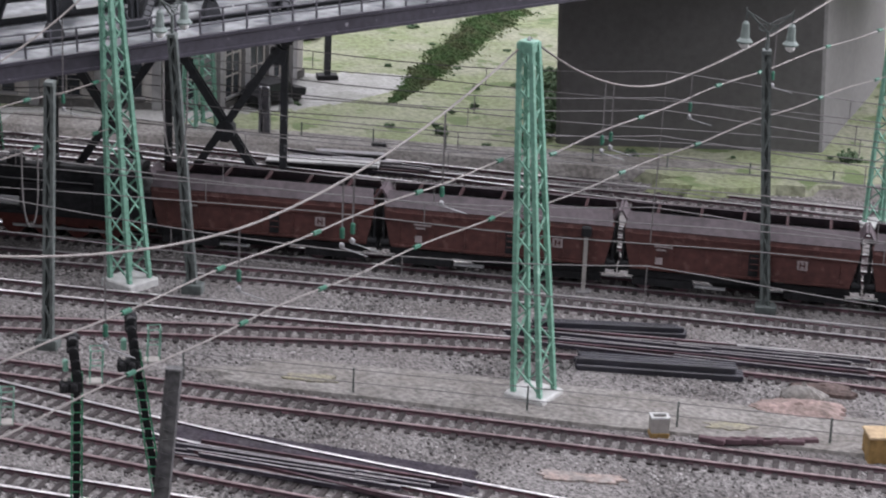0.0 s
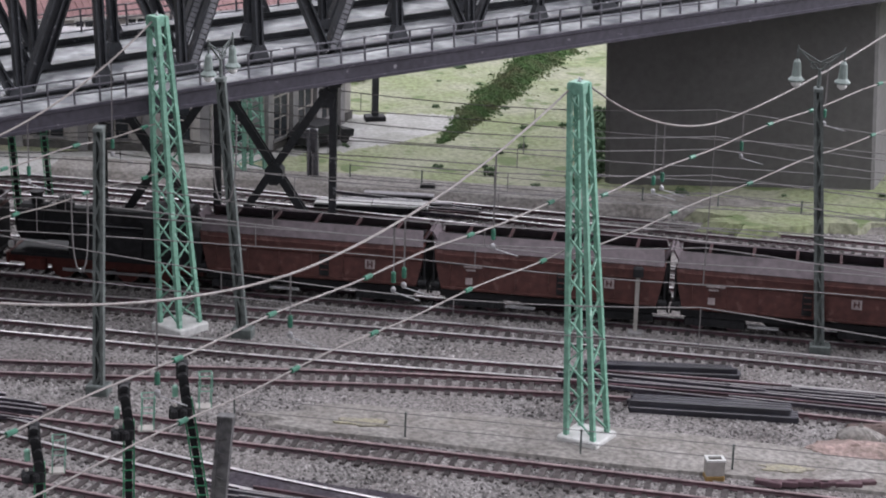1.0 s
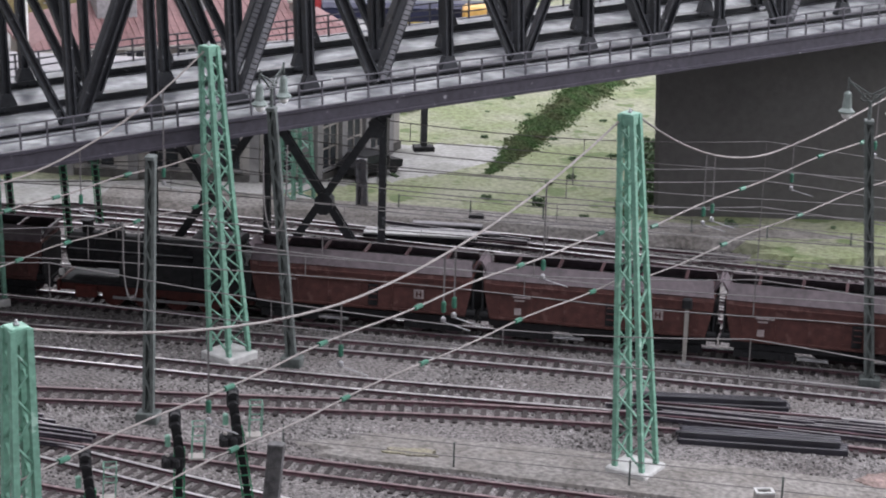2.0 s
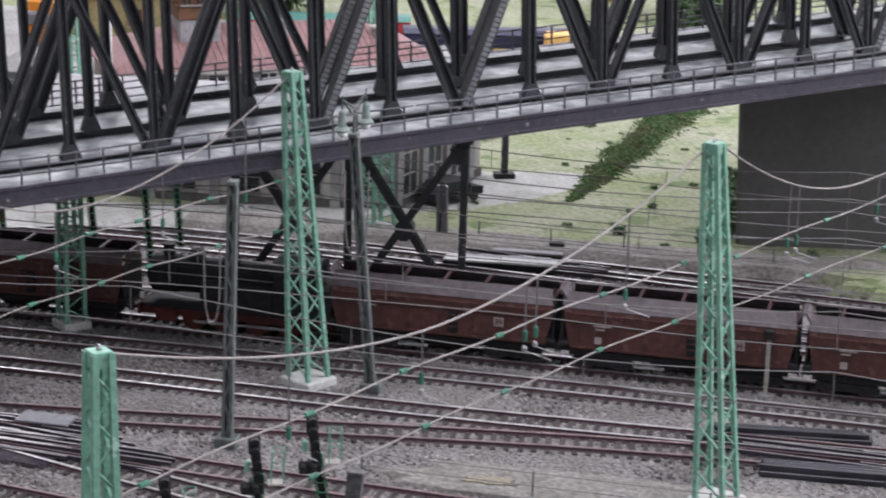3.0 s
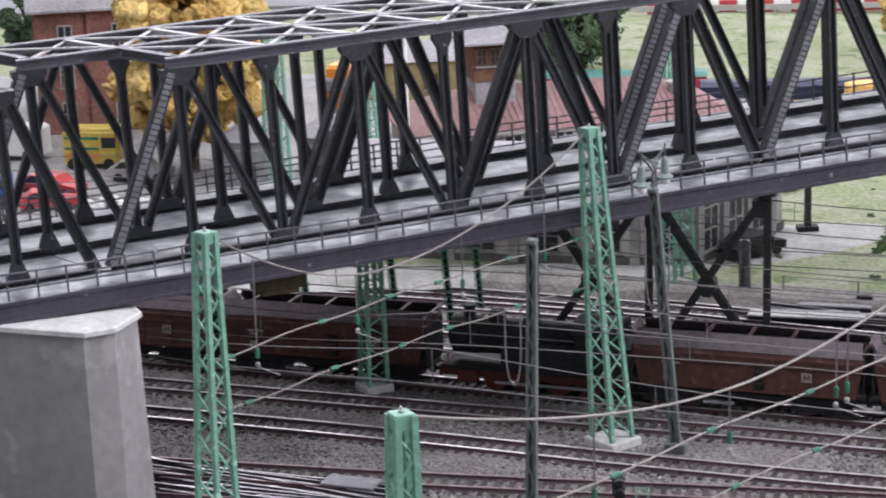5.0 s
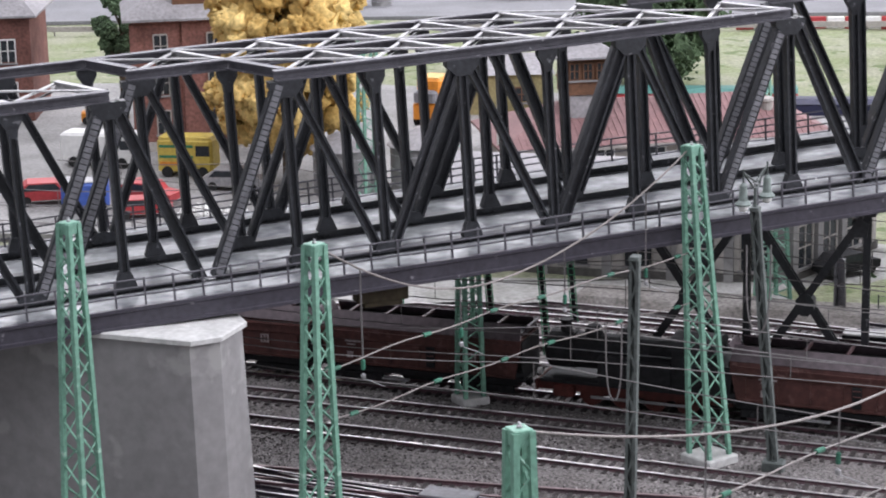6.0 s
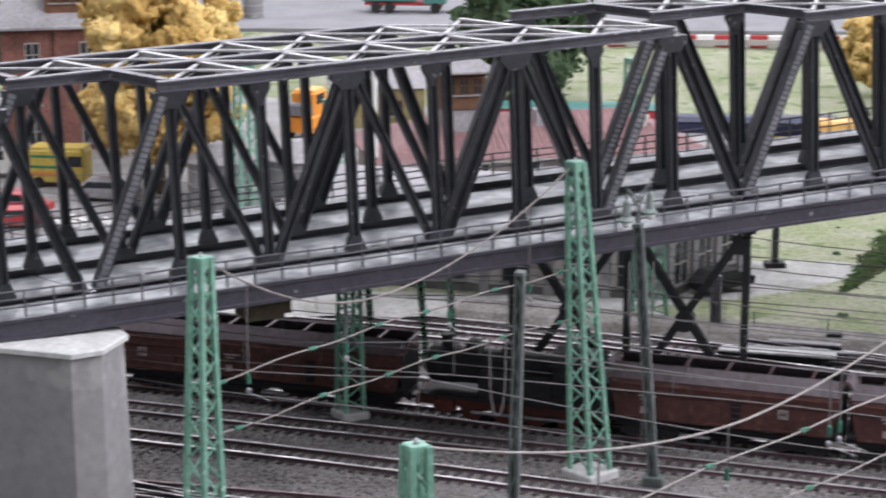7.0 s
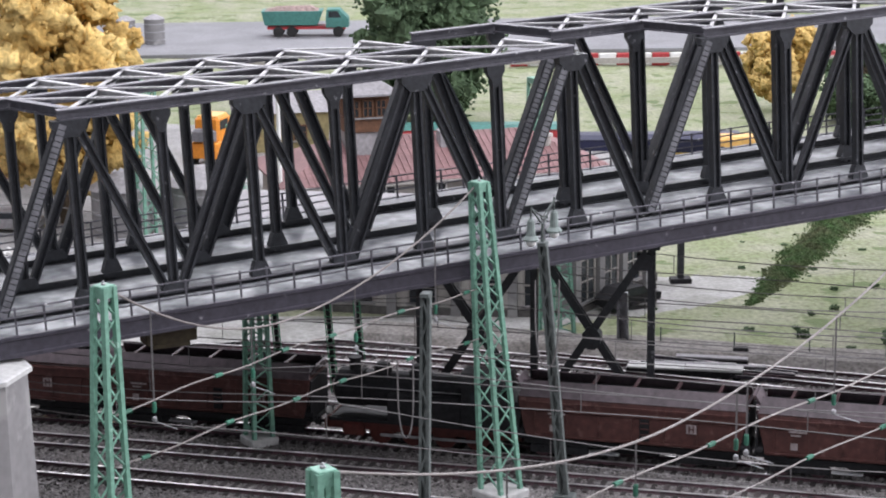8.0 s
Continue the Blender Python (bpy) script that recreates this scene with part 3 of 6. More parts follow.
def bridge_floor(root, lie, w0, w1, s0, s1, skew, drop=0.0):
    z = Z0 - 0.30 - drop
    ends = [(s0, w0 + 0.3), (s1, w0 + 0.3), (s1 + skew, w1 - 0.3), (s0 + skew, w1 - 0.3)]
    part("deck", plumb(Mesh().loft([[(s, w, z - 0.2) for s, w in ends], [(s, w, z) for s, w in ends]]), lie), DECK, root, "grey worn deck with darker patches")
    n = int((s1 - s0) / 4.18)
    for i in range(n + 1):
        s = s0 + 0.4 + (s1 - s0 - 0.8) * i / n
        part("cross_beam", plumb(Mesh().ibeam((s, w0 + 0.3, Z0 - 0.86), (s + skew, w1 - 0.3, Z0 - 0.86), 0.36, 0.56, 0.09), lie), IRON, root)
    part("stringer", plumb(Mesh().ibeam((s0 + 0.6 + skew / 2, (w0 + w1) / 2, Z0 - 0.8), (s1 - 0.6 + skew / 2, (w0 + w1) / 2, Z0 - 0.8), 0.2, 0.5, 0.05), lie), IRON, root)


def near_span(lie, s0, panel, end, label, drop=0.0):
    """The near lane: one truss, braced across to the middle truss."""
    root = bridge_root("truss_bridge", lie, label, "bridge", "spans of the truss bridge")
    truss_plane(root, lie, WN, s0, panel, 4, end, ((0, 0), (3, 0)))
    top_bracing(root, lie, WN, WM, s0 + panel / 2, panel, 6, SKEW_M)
    bridge_floor(root, lie, WN, WM, s0, end, SKEW_M, drop)
    return root


def far_span(lie, m0, m1, f0, f1, panel, label, drop=0.0):
    """The far lane: the middle and the outer truss."""
    root = bridge_root("truss_bridge", lie, label, "bridge", "spans of the truss bridge")
    truss_plane(root, lie, WM, m0, panel, 4, m1, ((0, 0),))
    truss_plane(root, lie, WF, f0, panel, 4, f1, ((0, 0),))
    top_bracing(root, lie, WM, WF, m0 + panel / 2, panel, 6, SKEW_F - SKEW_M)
    bridge_floor(root, lie, WM, WF, m0, m1, SKEW_F - SKEW_M, drop)
    return root


near_span(WEST, -16.55, 8.32, 16.6, "black riveted steel truss bridge span with pale top bracing")
near_span(EAST, 16.25, 8.52, 50.2, "black riveted steel truss bridge span above the meadow", 0.03)
near_span(WEST, -49.6, 8.36, -16.67, "black riveted steel truss bridge span above the pale pier")
near_span(EAST, 50.3, 8.52, 84.2, "black riveted steel truss bridge span above the massive pier", 0.03)
far_span(WEST, -22.25, 10.3, -27.95, 4.6, 8.32, "black riveted steel truss bridge span of the far lane")
far_span(EAST, 10.05, 44.0, 4.36, 38.3, 8.52, "black riveted steel truss bridge span of the far lane", 0.03)
far_span(WEST, -55.95, -22.37, -61.6, -28.08, 8.36, "black riveted steel truss bridge span of the far lane")
far_span(EAST, 44.1, 78.0, 38.4, 72.3, 8.52, "black riveted steel truss bridge span of the far lane", 0.03)


def walkway(lie, w_out, w_in, s0, s1, label):
    root = bridge_root("bridge_walkway", lie, label, "walkway", "walkways of the bridge")
    out = 1 if w_out > w_in else -1
    zb, zt = Z0 - 1.13, Z0 - 0.19
    shape = [(0.16, zb), (-0.10, zb), (-0.10, zb + 0.14), (0.0, zb + 0.18), (0.0, zt - 0.18), (-0.10, zt - 0.14), (-0.10, zt), (0.16, zt)]
    part("edge_girder", plumb(Mesh().sweep((s0, w_out, 0), (s1, w_out, 0), shape if out > 0 else [(-a, b) for a, b in shape]), lie), FASCIA, root, "dark violet fascia girder")
    lo, hi = sorted((w_out - out * 0.17, w_in + out * 0.30))
    part("planking", plumb(Mesh().box(s0, s1, lo, hi, zt - 0.26, zt - 0.04), lie), DECK, root, "light grey walkway slab")
    wr = w_out - out * 0.25
    for z in (zt + 0.42, zt + 0.78, zt + 1.14):
        m = Mesh()
        steps = int((s1 - s0) / 3.1)
        m.wire([(s0 + (s1 - s0) * i / steps, wr + 0.03 * math.sin(i * 2.1), z + 0.035 * math.sin(i * 1.7 + z)) for i in range(steps + 1)], 0.045, 5)
        part("handrail", plumb(m, lie), GIRDER, root)
    stem = plumb(Mesh().bar((0, 0, zt - 0.06), (0, 0, zt + 1.2), 0.085, 0.085, (0, 1, 0)), lie).data("rail_post", GIRDER)
    for i in range(int((s1 - s0) / 1.28)):
        ob = part("rail_post", stem, GIRDER, root)
        ob.matrix_basis = pose((s0 + 0.6 + i * 1.28) * K, wr * K, 0, 0, 0, random.uniform(-4, 4))
    return root


walkway(WEST, 0.83, WN, -50, 16.69, "grey footway with a thin iron railing along the bridge")
walkway(EAST, 0.83, WN, 16.71, 83, "grey footway with a thin iron railing above the meadow")
walkway(WEST, WF + 2.4, WF, -58, 4.5, "grey footway with railing on the far side")
walkway(EAST, WF + 2.4, WF, 4.55, 78, "grey footway with railing on the far side")


# trestle pier of crossed steel legs on a concrete plinth
def trestle():
    root = thing("trestle_pier", 7.9, 106.75, 0, -16.8, "black steel trestle with crossed braces on a grey concrete plinth", "bridge pier")
    part("plinth", Mesh().loft([[(-6.9, -0.6, GZ - 0.2), (6.5, -0.6, GZ - 0.2), (7.2, -0.2, GZ - 0.2), (7.2, 0.6, GZ - 0.2), (-6.9, 0.6, GZ - 0.2)],
                                [(-6.8, -0.5, 1.25), (6.3, -0.5, 1.25), (6.7, -0.15, 1.25), (6.7, 0.5, 1.25), (-6.8, 0.5, 1.25)]]), DARKCON, root, "grey concrete plinth")
    part("cap_beam", Mesh().ibeam((-6.4, 0, 10.12), (6.4, 0, 10.58), 0.6, 0.6, 0.1), IRON, root)
    part("sill", Mesh().ibeam((-6.4, 0, 1.40), (6.3, 0, 1.40), 0.5, 0.3, 0.08), IRON, root)
    for x in (-6.0, 0.0, 6.0):
        part("leg", Mesh().ibeam((x, 0, 1.5), (x, 0, 10.05 + x * 0.036), 0.36, 0.34, 0.08, (0, 1, 0)), IRON, root)
    for a in (-6.0, 0.0):
        part("brace", Mesh().ibeam((a + 0.25, -0.12, 1.6), (a + 5.75, -0.12, 9.9 + (a + 6) * 0.036), 0.40, 0.42, 0.08, (0, 1, 0)), IRON, root)
        part("brace", Mesh().ibeam((a + 5.75, 0.12, 1.6), (a + 0.25, 0.12, 9.75 + (a + 6) * 0.036), 0.40, 0.42, 0.08, (0, 1, 0)), IRON, root)
        part("gusset", Mesh().loft([[(a + 3 + 0.5 * math.cos(k * math.pi / 4 + 0.39), y, 5.55 + 0.62 * math.sin(k * math.pi / 4 + 0.39)) for k in range(8)] for y in (-0.35, 0.35)]), IRON, root)
        for x in (a + 0.3, a + 5.7):
            part("gusset", Mesh().loft([[(x - 0.45, y, 10.0), (x + 0.45, y, 10.0), (x + 0.3, y, 9.2), (x - 0.3, y, 9.2)] for y in (-0.3, 0.3)]), IRON, root)
    return root


trestle()


def pier(x, y, turn, length, width, z1, label, taper=0.25, mat=CONCRETE):
    """A long concrete pier with pointed, flattened ends; its length runs along local x."""
    root = thing("bridge_pier", x, y, 0, turn, label, "bridge pier", "concrete piers")
    def ring(z, grow):
        a, b = length / 2 + grow, width / 2 + grow
        n, c = width * 0.22, width * 0.16
        return [(-a + n, -b, z), (a - n, -b, z), (a - 0.0, -b + c + n * 0.4, z), (a, b - c - n * 0.4, z), (a - n, b, z), (-a + n, b, z), (-a, b - c - n * 0.4, z), (-a, -b + c + n * 0.4, z)]
    part("shaft", Mesh().loft([ring(GZ - 0.3, taper), ring(z1 - 0.3, 0)]), mat, root, "smooth concrete shaft")
    part("cap", Mesh().loft([ring(z1 - 0.3, 0.02), ring(z1 - 0.24, 0.16), ring(z1 - 0.04, 0.16), ring(z1, 0.08)]), WHITECON, root, "white concrete cap slab")
    return root


pier(-15.75 - 9.0 * UX, 89.1 - 9.0 * UY, TURN_U, 18.0, 4.2, 9.3, "tall pale concrete bridge pier with a white cap")


def massive_pier():
    """A broad slab-sided pier: a long face towards the yard and a shorter one turned away from it."""
    root = thing("bridge_pier", 41.0, 121.1, 0, -10.4, "massive grey concrete bridge pier on the meadow", "bridge pier", "concrete piers")

    def ring(z, grow):
        plan = [(-8.45, 0.0), (-8.2, -0.25), (7.75, -0.25), (8.0, -0.1), (16.2, 21.2), (9.0, 24.0), (0.5, 17.0)]
        cx, cy = 2.0, 7.0
        return [(cx + (x - cx) * (1 + grow) - 0.05 * z, cy + (y - cy) * (1 + grow), z) for x, y in plan]
    part("shaft", Mesh().loft([ring(GZ - 0.3, 0.0), ring(11.3, -0.012)]), PIERGREY, root, "smooth concrete shaft")
    part("cap", Mesh().loft([ring(11.3, -0.010), ring(11.4, 0.0), ring(11.9, 0.0), ring(12.0, -0.006)]), PIERGREY, root, "plain concrete cap")
    return root


massive_pier()


root = thing("bearing_timber", -9.76, 95.00, 0, 22, "dull olive-brown timber packing under the bridge girder", "timber")
part("beam", Mesh().chamfer(-1.2, 1.2, -0.5, 0.5, 8.95, 9.95, 0.06), WOODOCHRE, root)
part("wedge", Mesh().chamfer(-0.9, 0.9, -0.4, 0.4, 8.7, 8.95, 0.05), WOODOCHRE, root)

# ---- masts ----


def lattice_mast(x, y, h, wb, wt, mat, label, lean=(0, 0), turn=28, base=True, group="lattice masts", panels=11):
    """Four tapered angle legs with zigzag lacing on each face."""
    root = thing("lattice_mast", x, y, 0, turn, label, "catenary mast", group)
    skew = lambda z: (lean[0] * z, lean[1] * z)
    corner = lambda i, z: Vector(((1 if i in (1, 2) else -1) * (wb + (wt - wb) * z / h) / 2 + skew(z)[0], (1 if i > 1 else -1) * (wb + (wt - wb) * z / h) / 2 + skew(z)[1], z))
    for i in range(4):
        part("leg", Mesh().bar(corner(i, 0), corner(i, h), 0.2, 0.2, (0, 1, 0)), mat, root)
    for i in range(4):
        j = (i + 1) % 4
        zs = [0.3]
        step = h / panels * 1.25
        while zs[-1] < h - 0.5:
            zs.append(zs[-1] + step * (1 - 0.42 * zs[-1] / h) * 0.62)
        for k in range(len(zs) - 1):
            a, b = (i, j) if k % 2 else (j, i)
            part("lacing", Mesh().bar(corner(a, zs[k]), corner(b, min(zs[k + 1], h)), 0.085, 0.06, (0, 0.3, 1)), mat, root)
    s = skew(h)
    part("head_plate", Mesh().chamfer(s[0] - wt * 0.62, s[0] + wt * 0.62, s[1] - wt * 0.62, s[1] + wt * 0.62, h - 0.12, h + 0.06, 0.03), mat, root)
    for a in (-1, 1):
        part("collar_plate", Mesh().box(*sorted((s[0] + a * wt * 0.54, s[0] + a * wt * 0.58)), s[1] - wt * 0.5, s[1] + wt * 0.5, h - 0.42, h - 0.12), mat, root)
        part("collar_plate", Mesh().box(s[0] - wt * 0.5, s[0] + wt * 0.5, *sorted((s[1] + a * wt * 0.54, s[1] + a * wt * 0.58)), h - 0.42, h - 0.12), mat, root)
    part("finial", Mesh().lathe(s[0], s[1], [(0.09, h + 0.06), (0.09, h + 0.12), (0.04, h + 0.16), (0.05, h + 0.2), (0.02, h + 0.24)], 8), SHINY, root, "small silver insulator on top")
    if base:
        part("footing", Mesh().chamfer(-wb * 0.74, wb * 0.74, -wb * 0.74, wb * 0.74, GZ - 0.1, 0.16, 0.06), WHITECON, root, "white concrete footing")
    return root


GM = "tapered green lattice catenary mast on a white footing"
lattice_mast(21.85, 82.75, 15.5, 1.3, 0.54, GREEN, GM, (-0.047, 0.052), turn=48)
lattice_mast(5.48, 98.65, 15.15, 1.34, 0.54, GREEN, GM + ", slightly leaning", (-0.048, 0.04), turn=41)
lattice_mast(-11.16, 80.5, 15.1, 1.25, 0.52, GREEN, GM, (0.006, -0.008), turn=52)
lattice_mast(-2.8, 57.5, 15.45, 1.0, 0.5, GREEN, GM + ", near the front", (0, 0))
lattice_mast(-21.28, 83.2, 15.4, 1.25, 0.52, GREEN, GM, (0.006, -0.008), turn=58)
lattice_mast(-6.3, 107.9, 9.2, 1.05, 0.72, GREEN, GM + ", beneath the bridge", (0, 0))
lattice_mast(46.8, 105.0, 15.5, 1.3, 0.72, GREEN, GM, (0, 0))


def grey_mast(x, y, h, w, label, lean=(0, 0), turn=-18, lamps=False, lamp_turn=0, cap=True, paint=GREYGREEN):
    """A slim flat mast of two channels with batten plates; some carry two lamps on a bracket."""
    root = thing("lamp_mast" if lamps else "grey_mast", x, y, 0, turn, label, "lamp mast" if lamps else "catenary mast", "grey masts")
    top = Vector((lean[0] * h, lean[1] * h, h))
    for a in (-1, 1):
        part("channel", Mesh().bar((a * w / 2, 0, GZ), top + Vector((a * w * 0.42, 0, 0)), 0.13, 0.36, (0, 1, 0)), paint, root)
    steps = int(h / 0.95)
    for k in range(steps):
        c0, c1 = top * (k / steps), top * ((k + 1) / steps)
        a = 1 if k % 2 else -1
        for y in (-0.17, 0.17):
            part("lacing", Mesh().bar(c0 + Vector((a * w * 0.45, y, 0)), c1 + Vector((-a * w * 0.45, y, 0)), 0.09, 0.04, (0, 1, 0)), paint, root)
    part("back_plate", Mesh().bar((0, 0.12, GZ), top + Vector((0, 0.12, 0)), w * 0.9, 0.05, (0, 1, 0)), paint, root)
    part("footing", Mesh().chamfer(-0.5, 0.5, -0.4, 0.4, GZ - 0.1, 0.25, 0.05), paint, root, "grey-green painted footing")
    if cap:
        part("cap", Mesh().chamfer(top.x - w * 0.6, top.x + w * 0.6, top.y - 0.3, top.y + 0.3, h - 0.05, h + 0.12, 0.03), paint, root)
    if lamps:
        part("pole", Mesh().rod(top, top + Vector((0, 0, 1.0)), 0.1, 0.07), GREYGREEN, root)
        hz = h + 1.9
        arm = Vector((math.cos(radians(lamp_turn)), math.sin(radians(lamp_turn)), 0))
        br = Mesh()
        for a in (-1, 1):
            e = Vector((top.x, top.y, hz)) + arm * (a * 1.06)
            br.bar(top + Vector((0, 0, 0.9)), e, 0.07, 0.07, (0, 1, 0.01))
            br.bar(top + Vector((0, 0, 1.3)), e, 0.06, 0.06, (0, 1, 0.01))
            br.wire([top + arm * (a * (0.25 + 0.2 * math.cos(k))) + Vector((0, 0, 1.15 + 0.18 * math.sin(k))) for k in range(7)], 0.035, 4)
            br.bar(e - Vector((0, 0, 0.5)), e + Vector((0, 0, 0.15)), 0.07, 0.07, (0, 1, 0))
        part("bracket", br, GREYGREEN, root, "curly wrought-iron bracket")
        for a in (-1, 1):
            e = top + arm * (a * 1.06)
            hz = h + 1.42
            lampm = Mesh().lathe(e.x, e.y, [(0.07, hz), (0.17, hz - 0.13), (0.22, hz - 0.8), (0.38, hz - 0.96), (0.36, hz - 1.04), (0.1, hz - 1.05)], 12)
            head = part("lamp_head", lampm, LAMPGREY, root, "pale grey-green lamp housing")
            part("globe", Mesh().lathe(e.x, e.y, [(0.24, hz - 1.04), (0.22, hz - 1.22), (0.1, hz - 1.33)], 12), WHITE, head, "milky glass lamp globe")
    return root


def solid_post(x, y, h, label, lean):
    """A stout riveted box post: two channels closed by plates, with rivet rows and batten seams."""
    root = thing("steel_post", x, y, 0, -18, label, "post")
    top = Vector((lean[0] * h, lean[1] * h, h))
    foot = Vector((0, 0, GZ))
    for a in (-1, 1):
        part("channel", Mesh().bar(foot + Vector((a * 0.2, 0, 0)), top + Vector((a * 0.2, 0, 0)), 0.12, 0.36, (0, 1, 0)), POSTGREY, root)
    for a in (-1, 1):
        part("face_plate", Mesh().bar(foot + Vector((0, a * 0.13, 0)), top + Vector((0, a * 0.13, 0)), 0.30, 0.05, (0, 1, 0)), POSTGREY, root)
    for k in range(1, int(h / 0.42)):
        c = foot.lerp(top, k * 0.42 / h)
        part("seam", Mesh().bar(c + Vector((-0.15, -0.165, 0)), c + Vector((0.15, -0.165, 0.1 * (-1) ** k)), 0.07, 0.03), POSTGREY, root)
    part("top_plate", Mesh().chamfer(top.x - 0.28, top.x + 0.28, top.y - 0.2, top.y + 0.2, h, h + 0.08, 0.03), POSTGREY, root)
    return root


grey_mast(1.4, 90.5, 11.85, 0.36, "dark grey-green lattice post standing in ballast", (0.015, 0.02))
grey_mast(8.42, 97.4, 12.4, 0.36, "dark grey-green lamp mast with two lamps", (-0.082, -0.02), lamps=True, lamp_turn=72)
grey_mast(35.7, 92.35, 12.75, 0.36, "dark grey-green lamp mast with two lamps", (-0.085, -0.02), lamps=True)
solid_post(4.4, 66.0, 8.3, "short dark grey riveted steel post", (0.087, 0.02))
grey_mast(14.93, 124.0, 3.2, 0.58, "short grey lattice post behind the trestle", (-0.02, 0), cap=False, paint=BATTEN)
grey_mast(-37.0, 100.0, 11.9, 0.50, "dark grey-green lattice post standing in ballast")


def light_signal(x, y, h, label, lean=(0, 0), box=True):
    """A ladder-like green signal post round a black core, with hooded lamps and a basket for the lineman."""
    root = thing("railway_signal", x, y, 0, 0, label, "signal", "signals")
    top = Vector((lean[0] * h, lean[1] * h, h))
    for a in (-1, 1):
        part("channel", Mesh().bar((a * 0.19, -0.05, GZ), top + Vector((a * 0.17, -0.05, 0)), 0.06, 0.2, (0, 1, 0)), DKGREEN, root)
    part("core", Mesh().bar((0, 0.05, GZ), top + Vector((0, 0.05, 0)), 0.24, 0.1, (0, 1, 0)), BLACK, root)
    for k in range(1, int(h / 0.38)):
        c = top * (k * 0.38 / h)
        part("rung", Mesh().bar(c + Vector((-0.17, -0.12, 0)), c + Vector((0.17, -0.12, 0)), 0.05, 0.04), DKGREEN, root)
    if box:
        tx, ty = top.x, top.y
        neck = part("neck", Mesh().bar((tx - 0.14, ty, h + 0.95), (tx + 0.02, ty, h - 0.35), 0.34, 0.34, (0, 1, 0)), BLACK, root, "black slanting lamp body")
        head = part("signal_head", Mesh().chamfer(tx - 0.36, tx + 0.06, ty - 0.2, ty + 0.2, h + 0.75, h + 1.45, 0.09), BLACK, root, "black signal head")
        for z in (h + 1.28, h + 0.92):
            part("hood", Mesh().loft([[(tx - 0.15 + r * math.cos(k * math.pi / 5), ty - 0.2 - d, z + 0.12 * math.sin(k * math.pi / 5)) for k in range(6)] for r, d in ((0.17, 0), (0.17, 0.26))]), BLACK, head)
        for z in (h + 0.45, h + 0.05):
            part("hood", Mesh().loft([[(tx - 0.03 + r * math.cos(k * math.pi / 5), ty - 0.17 - d, z + 0.1 * math.sin(k * math.pi / 5)) for k in range(6)] for r, d in ((0.13, 0), (0.13, 0.2))]), BLACK, neck)
        low = part("lower_head", Mesh().chamfer(tx - 0.62, tx + 0.2, ty - 0.22, ty + 0.2, h - 0.72, h - 0.28, 0.09), BLACK, root, "black lower signal lamp box")
        for dx in (-0.45, -0.12):
            part("hood", Mesh().lathe(tx + dx, ty - 0.26, [(0.02, h - 0.66), (0.13, h - 0.62), (0.13, h - 0.4), (0.05, h - 0.34)], 8), BLACK, low)
        part("lens", Mesh().lathe(tx - 0.42, ty - 0.3, [(0.01, h - 0.22), (0.07, h - 0.19), (0.07, h - 0.13), (0.01, h - 0.1)], 8), WALLGREY, root, "small pale lamp lens")
        part("platform", Mesh().chamfer(tx + 0.3, tx + 0.86, ty - 0.26, ty + 0.26, h - 0.40, h - 0.33, 0.03), WALLGREY, root, "pale standing plate")
        cage = Mesh()
        for dx in (0.42, 0.84):
            for dy in (-0.26, 0.26):
                cage.bar((tx + dx, ty + dy, h - 0.35), (tx + dx + 0.06, ty + dy, h + 0.85), 0.035, 0.035, (0, 1, 0))
        for z in (h + 0.3, h + 0.85):
            cage.wire([(tx + 0.45, ty - 0.26, z), (tx + 0.9, ty - 0.26, z), (tx + 0.9, ty + 0.26, z), (tx + 0.45, ty + 0.26, z), (tx + 0.45, ty - 0.26, z)], 0.02, 4)
        part("cage", cage, GREEN, root, "green basket rails")
        part("relay_box", Mesh().chamfer(tx - 0.5, tx - 0.3, ty - 0.2, ty + 0.05, h + 0.1, h + 0.5, 0.05), GREEN, root, "small green box")
    return root


light_signal(1.97, 69.8, 6.8, "black light signal on a green lattice post", (0.016, 0))
light_signal(5.2, 71.0, 7.2, "black light signal on a green lattice post", (-0.15, -0.05))
light_signal(-1.1, 69.0, 5.7, "black light signal on a green lattice post", (0.02, 0))
for x, y, h in ((-5.08, 112.8, 8.6), (-2.3, 116.5, 8.2), (-0.7, 123.0, 7.0), (-10.8, 122.0, 7.5)):
    light_signal(x, y, h, "dark green lattice signal post under the bridge", (-0.07, 0), box=False)

# ---- headspans and contact wires ----


